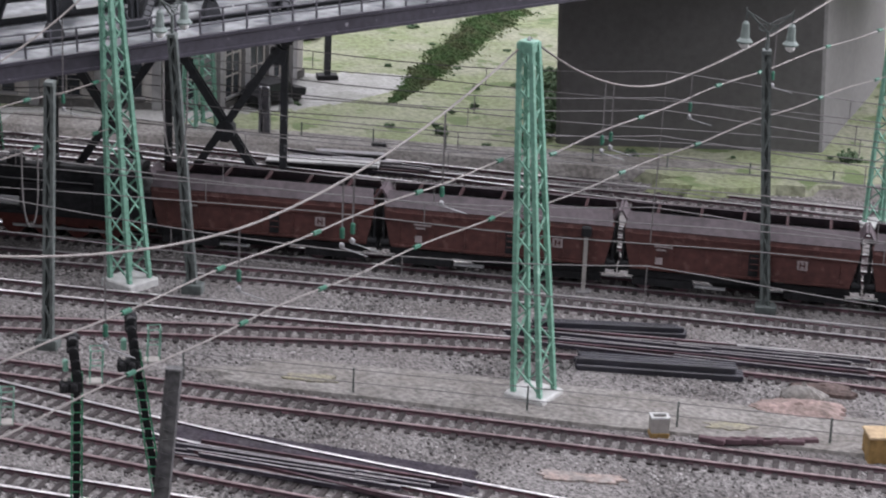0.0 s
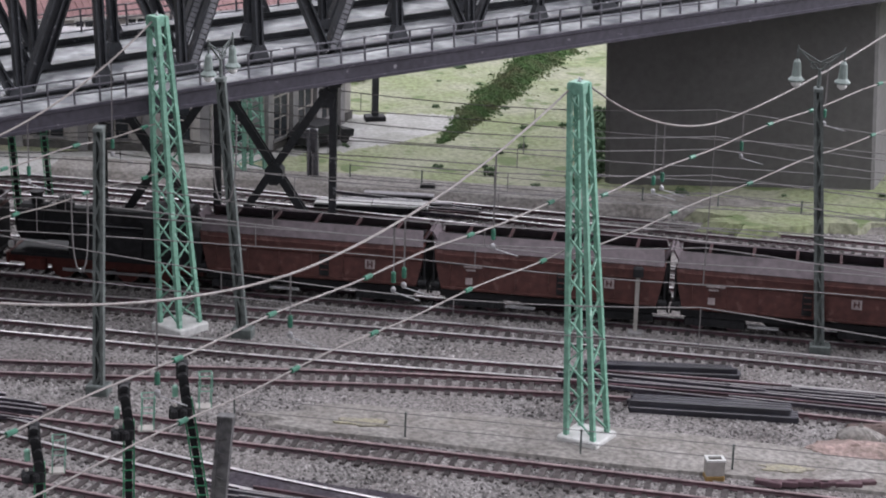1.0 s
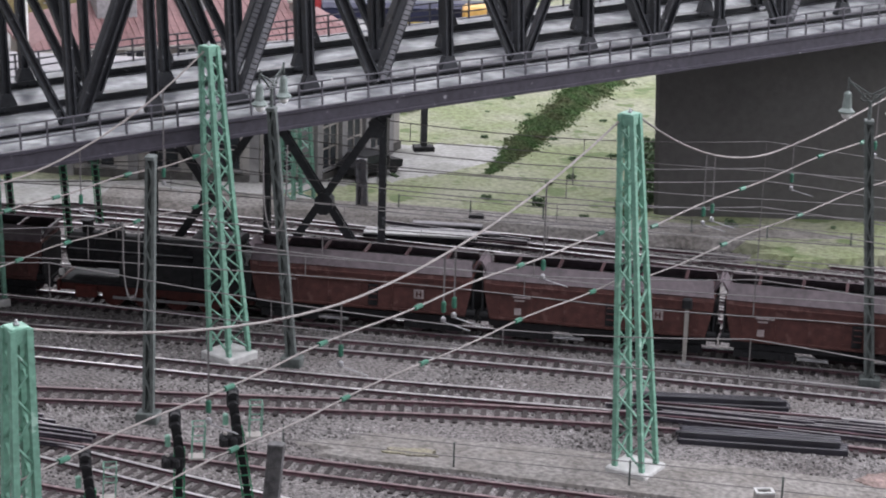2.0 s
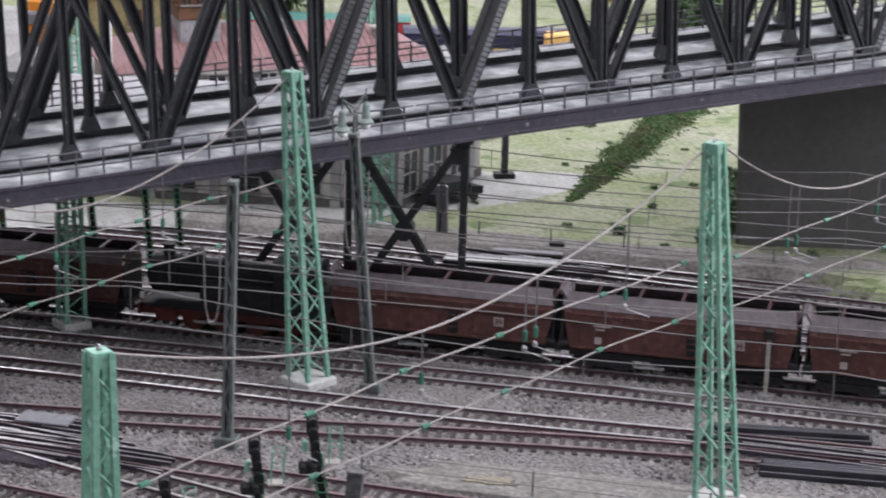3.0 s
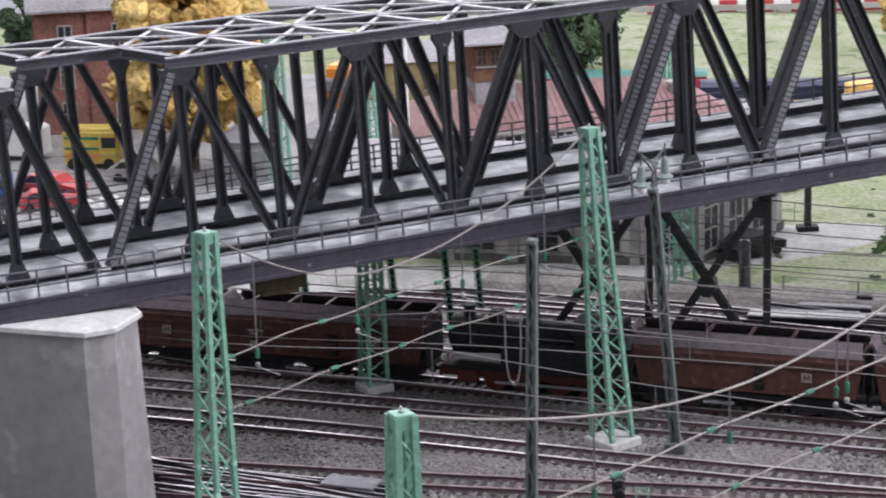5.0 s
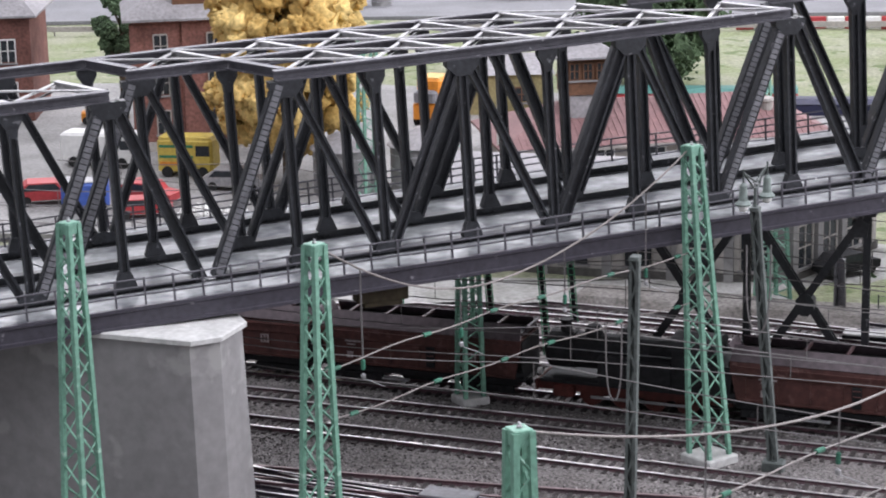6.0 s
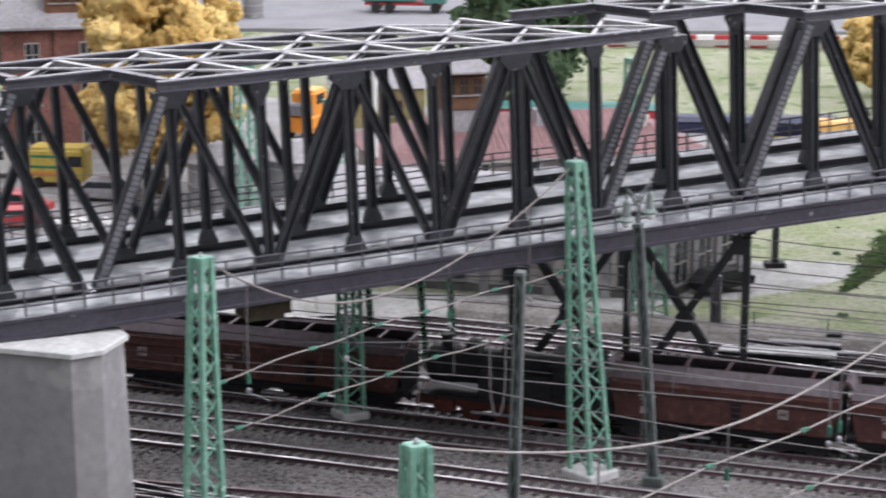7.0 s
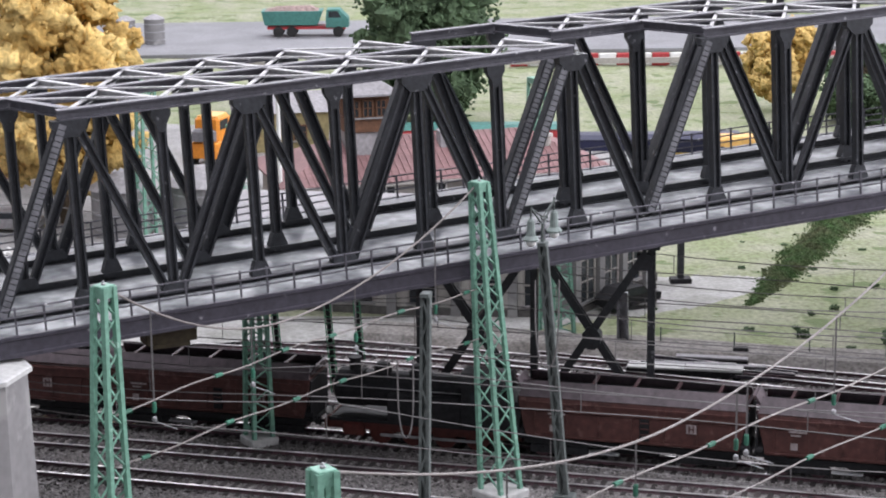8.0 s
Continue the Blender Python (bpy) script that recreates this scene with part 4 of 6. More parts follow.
def headspan(a, b, top, low, levels, label, posts):
    """Wires across the tracks between two masts: a sagging carrier (low: height and place of its lowest point), cross wires, droppers."""
    root = thing("headspan", 0, 0, 0, 0, label, "overhead wire", "headspans")
    a, b = Vector((*a, 0)), Vector((*b, 0))
    zmin, kmin, pa, pb = low

    def carrier(k):
        z = zmin + (top - zmin) * (((kmin - k) / kmin) ** pa if k < kmin else ((k - kmin) / (1 - kmin)) ** pb)
        return a.lerp(b, k) + Vector((0, 0, z))
    part("carrier_wire", Mesh().wire([carrier(i / 32) for i in range(33)], 0.045, 6), WIRE, root, "thick tan carrier wire")
    for z0, z1, r in levels:
        line = lambda k, z0=z0, z1=z1: a.lerp(b, k) + Vector((0, 0, z0 + (z1 - z0) * k + 0.25 * math.sin(k * math.pi) + 0.06 * math.sin(k * 23 + z0)))
        cross = part("cross_wire", Mesh().wire([line(i / 24) for i in range(25)], r * 0.72, 6), WIRE, root, "tan cross wire")
        for k in (0.06, 0.25, 0.43, 0.58, 0.76, 0.94):
            k += random.uniform(-0.03, 0.03)
            p, d = line(k), (b - a).normalized()
            part("insulator", Mesh().rod(p - d * 0.22, p + d * 0.2, 0.09, 0.09, 8), INSULATOR, cross, "green glass insulator")
    for k in posts:
        p = carrier(k)
        zl = levels[0][0] + (levels[0][1] - levels[0][0]) * k
        part("dropper", Mesh().bar(p, (p.x, p.y, zl), 0.06, 0.06, (0, 1, 0)), THINWIRE, root)
        part("hanger", Mesh().lathe(p.x, p.y, [(0.04, zl), (0.09, zl - 0.06), (0.09, zl - 0.42), (0.04, zl - 0.46)], 8), INSULATOR, root, "green hanging insulator")
        part("clamp", Mesh().lathe(p.x, p.y, [(0.04, zl - 0.6), (0.10, zl - 0.66), (0.10, zl - 0.78), (0.03, zl - 0.84)], 8), SHINY, root, "bright metal clamp")
        part("steady_arm", Mesh().rod((p.x, p.y, zl - 0.8), (p.x + 0.9, p.y - 0.5, zl - 1.0), 0.024, n=6), SHINY, root, "bright steady arm")
    return root


HS = "sagging headspan wires with green insulators"
headspan((-2.9, 57.5), (20.85, 83.3), 15.45, (12.2, 0.47, 1.7, 1.9), ((10.9, 10.6, 0.05), (8.6, 8.3, 0.045)), HS, (0.24, 0.44, 0.62, 0.64, 0.82))
headspan((21.0, 83.4), (46.8, 105.0), 15.5, (11.85, 0.32, 1.9, 1.5), ((10.1, 11.4, 0.05), (7.9, 8.7, 0.045)), HS, (0.17, 0.19, 0.38, 0.6))
headspan((-11.0, 80.5), (4.5, 98.7), 15.1, (11.5, 0.42, 1.9, 1.9), ((9.95, 10.0, 0.05), (7.8, 7.65, 0.045)), HS, (0.1, 0.34, 0.62, 0.86))


def contact_line(points, z, label):
    """A contact wire with its carrier above and thin droppers."""
    root = thing("contact_wire", 0, 0, 0, 0, label, "overhead wire", "contact wires")
    us, ns = bend(points)
    us, ns = us[::4], ns[::4]
    low, high = [], []
    for i, (u, n) in enumerate(zip(us, ns)):
        k = (u % 30) / 30
        low.append(along(u, n + 0.2 * math.sin(u * 0.2), z + 0.05 * math.sin(u * 0.35)))
        high.append(along(u, n + 0.2 * math.sin(u * 0.2), z + 1.7 - 3.2 * k * (1 - k)))
    part("contact", Mesh().wire(low, 0.028, 4), THINWIRE, root)
    part("carrier", Mesh().wire(high, 0.028, 4), THINWIRE, root)
    for i in range(2, len(low), 4):
        part("dropper", Mesh().bar(low[i], high[i], 0.04, 0.04, (0, 1, 0)), THINWIRE, root)
    return root


for pts, z in (([(-75, 102.6), (-17, 102.2), (45, 98.4)], 6.0), ([(-75, 98.4), (0, 97.6), (45, 93.4)], 6.1), ([(-75, 94.4), (-20, 92.9), (45, 90.0)], 6.0),
               ([(-75, 87), (-20, 89.5), (45, 86)], 6.2), ([(-75, 106.9), (0, 106), (45, 102)], 6.1), ([(-75, 111.6), (0, 109), (45, 105.2)], 6.0),
               ([(-75, 119.6), (0, 114.6), (45, 108.4)], 6.1), ([(-75, 88), (0, 81), (45, 76)], 6.0)):
    contact_line(pts, z, "thin grey contact wire above a track")

# ---- the ore train ----


def bogie(root, x):
    m = Mesh().chamfer(x - 1.5, x + 1.5, -1.12, -0.92, 0.3, 0.72, 0.06)
    b = part("bogie", m, BLACK, root, "black bogie frame")
    part("bogie_side", Mesh().chamfer(x - 1.5, x + 1.5, 0.92, 1.12, 0.3, 0.72, 0.06), BLACK, b)
    for dx in (-0.9, 0.9):
        w = Mesh()
        for y in (-0.75, 0.75):
            w.rod((x + dx, y - 0.06, 0.46), (x + dx, y + 0.06, 0.46), 0.46, n=16)
        w.rod((x + dx, -0.75, 0.46), (x + dx, 0.75, 0.46), 0.09)
        part("wheelset", w, RAILRUST, b)
        part("axle_box", Mesh().chamfer(x + dx - 0.17, x + dx + 0.17, -1.2, -1.08, 0.32, 0.62, 0.04), BLACK, b)


def hopper_wagon():
    root = thing("hopper_wagon", 0, 0, 0, 0, "brown-red ore hopper wagon with pale grey slanting roof flaps", "wagon", "wagons of the ore train")
    L = 5.72
    side = [(-1.30, 1.15), (-1.37, 1.25), (-1.37, 2.50), (-1.47, 2.58), (-1.47, 3.05), (-1.40, 3.30)]
    prof = side + [(1.40, 3.30), (1.47, 3.05), (1.47, 2.58), (1.37, 2.50), (1.37, 1.25), (1.30, 1.15)]
    inset = {1.15: 0.4, 1.25: 0.38, 2.50: 0.1, 2.58: 0.08, 3.05: 0.05, 3.30: 0.0}
    part("body", Mesh().loft([[(sx * (L - inset[z]), y, z) for y, z in prof] for sx in (-1, 1)]), WAGON, root)
    flap = [[(-L + 0.05, y, z), (L - 0.05, y, z), (L - 0.15, y2, z2), (-L + 0.15, y2, z2)] for y, z, y2, z2 in ((-1.47, 3.28, -0.92, 3.98), (-1.40, 3.24, -0.86, 3.93))]
    part("roof_flap", Mesh().loft(flap), WAGONTOP, root, "slanting flap with its highlight painted lilac-grey")
    flap = [[(x, -y, z) for x, y, z in r] for r in flap]
    part("roof_flap", Mesh().loft(flap), WAGONTOP, root, "slanting flap with its highlight painted lilac-grey")
    # A black sheet stands in for the shade in the open hopper.
    part("hopper_shade", Mesh().loft([[(-L + 0.3, -1.3, 3.30), (L - 0.3, -1.3, 3.30), (L - 0.3, 1.3, 3.30), (-L + 0.3, 1.3, 3.30)], [(-L + 0.3, -1.2, 3.42), (L - 0.3, -1.2, 3.42), (L - 0.3, 1.2, 3.42), (-L + 0.3, 1.2, 3.42)]]), BLACK, root, "black sheet painting the shade inside the empty hopper")
    for k in range(5):
        part("cross_tie", Mesh().bar((-4.2 + k * 2.1, -0.95, 3.86), (-4.2 + k * 2.1, 0.95, 3.86), 0.14, 0.12), MAROON, root, "dull maroon cross tie")
    for sx in (-1, 1):
        part("end_lip", Mesh().loft([[(sx * (L - 0.2), y, 3.35), (sx * (L - 0.1), y, 3.35), (sx * (L + 0.25), y, 3.95), (sx * (L + 0.17), y, 4.0)] for y in (-0.9, 0.9)]), WAGONTOP, root, "tilted end lip with its highlight painted lilac-grey")
        # Added black board: hides the bright ground and gives the gap its shade.
        part("gap_filler", Mesh().chamfer(*sorted((sx * (L - 0.05), sx * (L + 0.06))), -1.36, 1.36, 1.1, 3.2, 0.04), BLACK, root, "black board added to keep the wagon gap dark")
        part("air_tank", Mesh().rod((sx * (L - 0.3), -1.22, 1.35), (sx * 5.85, -1.22, 1.35), 0.2, n=10), BLACK, root)
        part("platform", Mesh().box(*sorted((sx * (L - 1.4), sx * 5.92)), -1.3, 1.3, 1.02, 1.14), BLACK, root)
        rails = Mesh()
        for y in (-1.2, -0.4, 0.4, 1.2):
            rails.bar((sx * 5.5, y, 1.1), (sx * 5.5, y, 2.15), 0.06, 0.06, (0, 1, 0))
        for z in (1.65, 2.15):
            rails.bar((sx * 5.5, -1.2, z), (sx * 5.5, 1.2, z), 0.06, 0.06)
        for z in (1.5, 1.9, 2.3, 2.7):
            rails.bar((sx * (L - 0.55), -1.25, z), (sx * (L - 0.1), -1.25, z + 0.18), 0.07, 0.07)
        part("end_railing", rails, BLACK, root, "black end railing and steps")
        for y in (-0.88, 0.88):
            part("buffer", Mesh().rod((sx * 5.5, y, 1.0), (sx * 5.85, y, 1.0), 0.09).rod((sx * 5.85, y, 1.0), (sx * 5.93, y, 1.0), 0.24, n=12), BLACK, root)
        bogie(root, sx * 3.7)
    ribs = Mesh()
    for z in (1.3, 3.0):
        ribs.bar((-L + 0.5, -1.42 if z < 2 else -1.49, z), (L - 0.5, -1.42 if z < 2 else -1.49, z), 0.09, 0.10)
    for k in range(7):
        x = -4.9 + k * 1.63
        ribs.bar((x, -1.40, 1.25), (x, -1.40, 2.52), 0.07, 0.07, (0, 1, 0))
    part("side_rib", ribs, WAGON, root)
    part("side_rib", Mesh().add([(x, -y, z) for x, y, z in ribs.v], ribs.f), WAGON, root)
    part("door_slot", Mesh().chamfer(0.42, 0.9, -1.46, -1.34, 1.4, 2.5, 0.03), BLACK, root, "black narrow door slot")
    for z in (1.75, 2.05, 2.35):
        part("rung", Mesh().bar((0.5, -1.56, z), (0.9, -1.56, z), 0.05, 0.05), WAGON, root)
    for x0, x1, z0, z1 in ((2.75, 3.25, 1.95, 2.42), (-4.1, -3.75, 1.55, 1.9), (-4.2, -3.3, 2.42, 2.52), (-4.1, -3.6, 2.25, 2.34)):
        part("marking", Mesh().box(x0, x1, -1.475, -1.462, z0, z1), MARKING, root, "dull white painted marking")
    part("letter", Mesh().box(2.86, 2.93, -1.483, -1.477, 2.02, 2.35).box(3.07, 3.14, -1.483, -1.477, 2.02, 2.35).box(2.86, 3.14, -1.482, -1.476, 2.15, 2.22), WAGON, root)
    part("sole_bar", Mesh().box(-5.4, 5.4, -1.18, -1.06, 0.78, 1.06), BLACK, root)
    part("sole_bar", Mesh().box(-5.4, 5.4, 1.06, 1.18, 0.78, 1.06), BLACK, root)
    part("chute", Mesh().loft([[(-2.0, -0.9, 1.15), (2.0, -0.9, 1.15), (2.0, 0.9, 1.15), (-2.0, 0.9, 1.15)], [(-1.2, -0.5, 0.35), (1.2, -0.5, 0.35), (1.2, 0.5, 0.35), (-1.2, 0.5, 0.35)]]), BLACK, root, "black discharge chute")
    part("step", Mesh().box(-2.1, -0.6, -1.5, -1.22, 0.52, 0.60), SHINY, root, "pale running board")
    return root


T1U = [-75, -40, -17, 0, 15, 45]
T1N = [102.4, 102.2, 101.8, 101.2, 100.4, 98.2]


def on_track(u):
    n = float(np.interp(u, T1U, T1N))
    a, b = (float(np.interp(u + d, T1U, T1N)) for d in (-4, 4))
    x, y, _ = along(u, n)
    return pose(x * K, y * K, 0, 0, 0, TURN_U + math.degrees(math.atan2(b - a, 8)))


first = hopper_wagon()
spots = [-42.35 - 11.95 * i for i in range(2)] + [-19.9 + 11.95 * i for i in range(5)]
first.matrix_basis = on_track(spots[0])
for u in spots[1:]:
    copy_thing(first, on_track(u))


def tank_engine(u):
    root = thing("steam_locomotive", 0, 0, 0, 0, "black steam tank engine with red running gear heading the ore train", "locomotive")
    root.matrix_basis = on_track(u)
    part("frame", Mesh().chamfer(-5.2, 5.1, -1.05, 1.05, 0.75, 1.25, 0.05), REDPART, root, "dark red frame")
    part("running_board", Mesh().chamfer(-5.0, 5.1, -1.42, 1.42, 1.25, 1.40, 0.03), BLACK, root)
    ring = lambda x, r: [(x, r * math.cos(k * math.pi / 10), 2.72 + r * math.sin(k * math.pi / 10)) for k in range(20)]
    part("boiler", Mesh().loft([ring(-4.9, 0.80), ring(-4.75, 0.98), ring(-3.4, 1.0), ring(-3.38, 0.94), ring(2.0, 0.96)]), BLACK, root, "black boiler")
    part("smokebox_door", Mesh().loft([ring(-5.02, 0.55), ring(-4.9, 0.78)]), BLACK, root)
    part("chimney", Mesh().lathe(-4.0, 0, [(0.36, 3.55), (0.30, 3.75), (0.30, 4.15), (0.38, 4.25), (0.36, 4.3)], 14), BLACK, root)
    for x in (-2.5, -0.6):
        part("dome", Mesh().lathe(x, 0, [(0.50, 3.45), (0.46, 3.85), (0.34, 4.08), (0.1, 4.15)], 14), BLACK, root)
    for y0, y1 in ((-1.45, -0.75), (0.75, 1.45)):
        part("side_tank", Mesh().chamfer(-1.9, 2.0, y0, y1, 1.40, 2.85, 0.08), BLACK, root)
    cab = part("cab", Mesh().chamfer(2.0, 4.0, -1.45, 1.45, 1.40, 3.55, 0.05), BLACK, root)
    part("cab_window", Mesh().box(2.5, 3.3, -1.47, -1.44, 2.65, 3.25), GLASS, cab, "dark cab window")
    part("cab_roof", Mesh().loft([[(x, 1.55 * math.cos(k * math.pi / 8), 3.5 + 0.55 * math.sin(k * math.pi / 8)) for k in range(9)] for x in (1.8, 4.2)]), BLACK, root)
    part("bunker", Mesh().loft([[(4.0, -1.4, 1.4), (5.0, -1.4, 1.4), (5.0, 1.4, 1.4), (4.0, 1.4, 1.4)], [(4.0, -1.4, 2.9), (5.15, -1.4, 2.9), (5.15, 1.4, 2.9), (4.0, 1.4, 2.9)]]), BLACK, root)
    for x in (-2.4, -0.7, 1.0, 2.7):
        for y in (-0.75, 0.75):
            part("driving_wheel", Mesh().rod((x, y - 0.07, 0.62), (x, y + 0.07, 0.62), 0.62, n=20), REDPART, root, "red spoked driving wheel")
    part("cylinder", Mesh().chamfer(-4.3, -3.2, -1.45, -0.8, 0.55, 1.2, 0.1), REDPART, root, "red steam cylinder")
    part("coupling_rod", Mesh().bar((-2.4, -0.95, 0.5), (2.7, -0.95, 0.5), 0.06, 0.14), SHINY, root, "bright coupling rod")
    part("buffer_beam", Mesh().chamfer(-5.3, -5.15, -1.3, 1.3, 0.75, 1.3, 0.03), REDPART, root, "red buffer beam")
    for y in (-0.88, 0.88):
        part("buffer", Mesh().rod((-5.3, y, 1.0), (-5.65, y, 1.0), 0.1).rod((-5.65, y, 1.0), (-5.73, y, 1.0), 0.25, n=12), BLACK, root)
        part("headlamp", Mesh().rod((-5.25, y, 1.62), (-5.05, y, 1.62), 0.18, n=12), WHITE, root, "small white headlamp")
    for a, b in (((-4.7, -1.0, 3.0), (1.9, -1.02, 3.0)), ((-4.7, 1.0, 3.0), (1.9, 1.02, 3.0))):
        part("handrail", Mesh().rod(a, b, 0.035, n=6), SHINY, root)
    return root


tank_engine(-30.6)

# ---- yard clutter ----


def pipe_bundle(name, u, n, length, r, count, mat, label, turn=0.0, z=0.0):
    root = thing(name, *along(u, n)[:2], 0, TURN_U + turn, label, "stack")
    for i in range(count):
        row, col = (0, i) if i < (count + 1) // 2 else (1, i - (count + 1) // 2)
        y = (col - (count + 1) // 4) * 2.05 * r + row * r
        x = random.uniform(-0.6, 0.6)
        piece = Mesh().rod((x - length / 2, y, GZ + z + r + row * 1.75 * r + 0.05), (x + length / 2, y, GZ + z + r + row * 1.75 * r + 0.05), r, n=12)
        part("pipe", piece, mat, root)
    return root


def rail_stack(u, n, length, count, label, turn=0.0, spread=2.4, fan=2.0):
    """Thin dark rails lying close together, their running edges polished."""
    root = thing("rail_stack", *along(u, n)[:2], 0, TURN_U + turn, label, "stack", "stacked rails")
    for i in range(count):
        y = (i / max(count - 1, 1) - 0.5) * spread + random.uniform(-0.1, 0.1)
        half = length * random.uniform(0.3, 0.5)
        x0 = random.uniform(-1, 1) * (length / 2 - half) * 1.2
        lean = math.tan(radians(random.gauss(0, fan)))
        z = GZ + 0.21 + 0.08 * (i % 3)
        a, b = Vector((x0 - half, y - half * lean, z)), Vector((x0 + half, y + half * lean, z))
        rail = part("rail", Mesh().ibeam(a, b, 0.12, 0.16, 0.04), RAILRUST if i % 7 == 1 else BLUESTEEL, root)
        if i % 7 != 1:
            up = Vector((0, 0, 0.095))
            part("rail_head", Mesh().bar(a + up, b + up, 0.042, 0.03), RAILSTEEL, rail, "polished rail edge")
    for x in (-length * 0.3, length * 0.3):
        part("bearer", Mesh().chamfer(x - 0.15, x + 0.15, -spread / 2 - 0.3, spread / 2 + 0.3, GZ - 0.05, GZ + 0.06, 0.03), SLEEPER, root)
    return root


def cover_slab(u, n, length, width, mat, label, turn=0.0):
    root = thing("cable_trough", *along(u, n)[:2], 0, TURN_U + turn, label, "cable trough", "cable troughs")
    part("trough", Mesh().chamfer(-length / 2, length / 2, -width / 2, width / 2, GZ - 0.05, GZ + 0.45, 0.05), BLACK, root)
    k = max(int(length / 2.2), 1)
    for i in range(k):
        a = -length / 2 + length * i / k
        part("cover", Mesh().chamfer(a + 0.02, a + length / k - 0.02, -width / 2 - 0.06, width / 2 + 0.06, GZ + 0.45, GZ + 0.55 + 0.03 * (i % 2), 0.03), mat, root)
    return root




def beam_pack(x, y, length, width, height, turn, label):
    """Tarred beams laid tight in a low pack, the upper layer set back."""
    root = thing("beam_pack", x, y, 0, turn, label, "stack", "beam packs")
    rng = random.Random(int(x * 10))
    for row, n in ((0, 4), (1, 3)):
        w = width / 4
        for i in range(n):
            y0 = -width / 2 + (i + 0.5 * row) * w
            d0, d1 = rng.uniform(-0.12, 0.12), rng.uniform(-0.12, 0.12)
            part("beam", Mesh().chamfer(-length / 2 + d0 + row * 0.1, length / 2 + d1 - row * 0.25, y0 + 0.01, y0 + w - 0.01, GZ + row * height / 2, GZ + (row + 1) * height / 2, 0.04), BLACKBEAM, root)
    return root


beam_pack(28.2, 85.35, 7.4, 1.15, 0.58, -16, "pack of tarred black beams on the ballast")
beam_pack(27.2, 90.3, 7.4, 0.7, 0.55, -12, "pack of tarred black beams beside the rails")
rail_stack(-1.2, 92.3, 11.0, 10, "thin dark rails with polished edges lying across the points", -2, 1.9)
rail_stack(5.6, 92.0, 9.0, 8, "thin dark rails with polished edges lying across the points", -4, 1.7)
rail_stack(-38.0, 85.0, 15.0, 14, "thin dark rails with polished edges lying across the points", -4, 3.6, 3.0)
rail_stack(-34, 83.9, 12.0, 8, "thin dark rails with polished edges lying across the points", -7, 2.0, 3.0)
rail_stack(-12.5, 75.3, 12.0, 9, "thin dark rails with polished edges lying across the points", -8, 1.6, 3.0)
pipe_bundle("pipe_stack", -44.0, 80.8, 7.0, 0.3, 1, BLACK, "thick black pipe lying in the ballast", -3)
cover_slab(-35.2, 86.3, 2.6, 1.2, BATTEN, "grey cover plates between tracks", -2)
cover_slab(-19.8, 117.6, 6.6, 0.9, WHITECON, "pale cable trough with concrete covers", 3)
for x, y, length, width, turn in ((18.9, 121.85, 3.6, 0.45, -10), (19.5, 119.8, 4.2, 0.5, -16), (18.2, 118.6, 5.0, 0.35, -13), (20.6, 117.9, 3.4, 0.3, -13)):
    cover_slab(x * UX + y * UY, -x * UY + y * UX, length, width, ROOFGREY, "pale narrow slabs beside the track", turn - TURN_U)
solid("battery_box", Mesh().chamfer(-0.45, 0.45, -0.3, 0.3, 0, 0.75, 0.06), BLACK, "small black box beside the pale slabs", "box", at=pose(21.4 * K, 120.9 * K, (GZ + 0.02) * K, 0, 0, -12))
rail_stack(-18, 118.3, 9.0, 6, "bare rails stacked beside the track", -6, 1.6)
rail_stack(-13.0, 111.9, 8.0, 5, "bare rails stacked beside the track", -7, 1.4)


OCHREBOX = material("dull_ochre_boards", (0.30, 0.19, 0.07), 0.8, vary=0.25, grain=0.3, patch=0.8)


def crate(name, x, y, sx, sy, sz, mat, label, turn=0.0, lid=None):
    root = thing(name, x, y, 0, turn, label, "box")
    part("body", Mesh().chamfer(-sx / 2, sx / 2, -sy / 2, sy / 2, GZ - 0.05, sz, 0.06), mat, root)
    part("lid", Mesh().chamfer(-sx / 2 - 0.06, sx / 2 + 0.06, -sy / 2 - 0.06, sy / 2 + 0.06, sz, sz + 0.1, 0.04), lid or mat, root)
    return root


x, y, _ = along(0.6, 82.5)
root = thing("relay_cabinet", x, y, 0, -5, "weathered open-topped grey cabinet with a white rim", "box")
part("base", Mesh().chamfer(-0.4, 0.4, -0.3, 0.3, GZ - 0.05, 0.0, 0.04), OCHREBOX, root, "ochre base")
for x0, x1, y0, y1 in ((-0.38, 0.38, -0.28, -0.20), (-0.38, 0.38, 0.20, 0.28), (-0.38, -0.30, -0.20, 0.20), (0.30, 0.38, -0.20, 0.20)):
    part("side", Mesh().box(x0, x1, y0, y1, 0.0, 0.62), WALLGREY, root)
    part("rim", Mesh().box(x0 - 0.02, x1 + 0.02, y0 - 0.02, y1 + 0.02, 0.62, 0.70), WHITECON, root, "white rim")
x, y = 34.8, 75.15
crate("tool_crate", x, y, 1.5, 1.2, 0.85, OCHREBOX, "ochre wooden tool crate with a pale lid on the sand", -8, material("pale_ochre_lid", (0.42, 0.31, 0.19), 0.8, vary=0.2, grain=0.3, patch=0.8))
for i in range(7):
    x, y = 28.1 + i * 0.65, 77.05 - i * 0.075 + random.uniform(-0.2, 0.2)
    solid("loose_sleeper", Mesh().chamfer(-0.55, 0.55, -0.14, 0.14, 0, 0.22, 0.03), RAILRUST, "reddish old sleeper lying on the sand", "sleeper", "loose sleepers", at=pose(x * K, y * K, (GZ + 0.12) * K, 0, 0, TURN_U + random.uniform(-25, 25)))
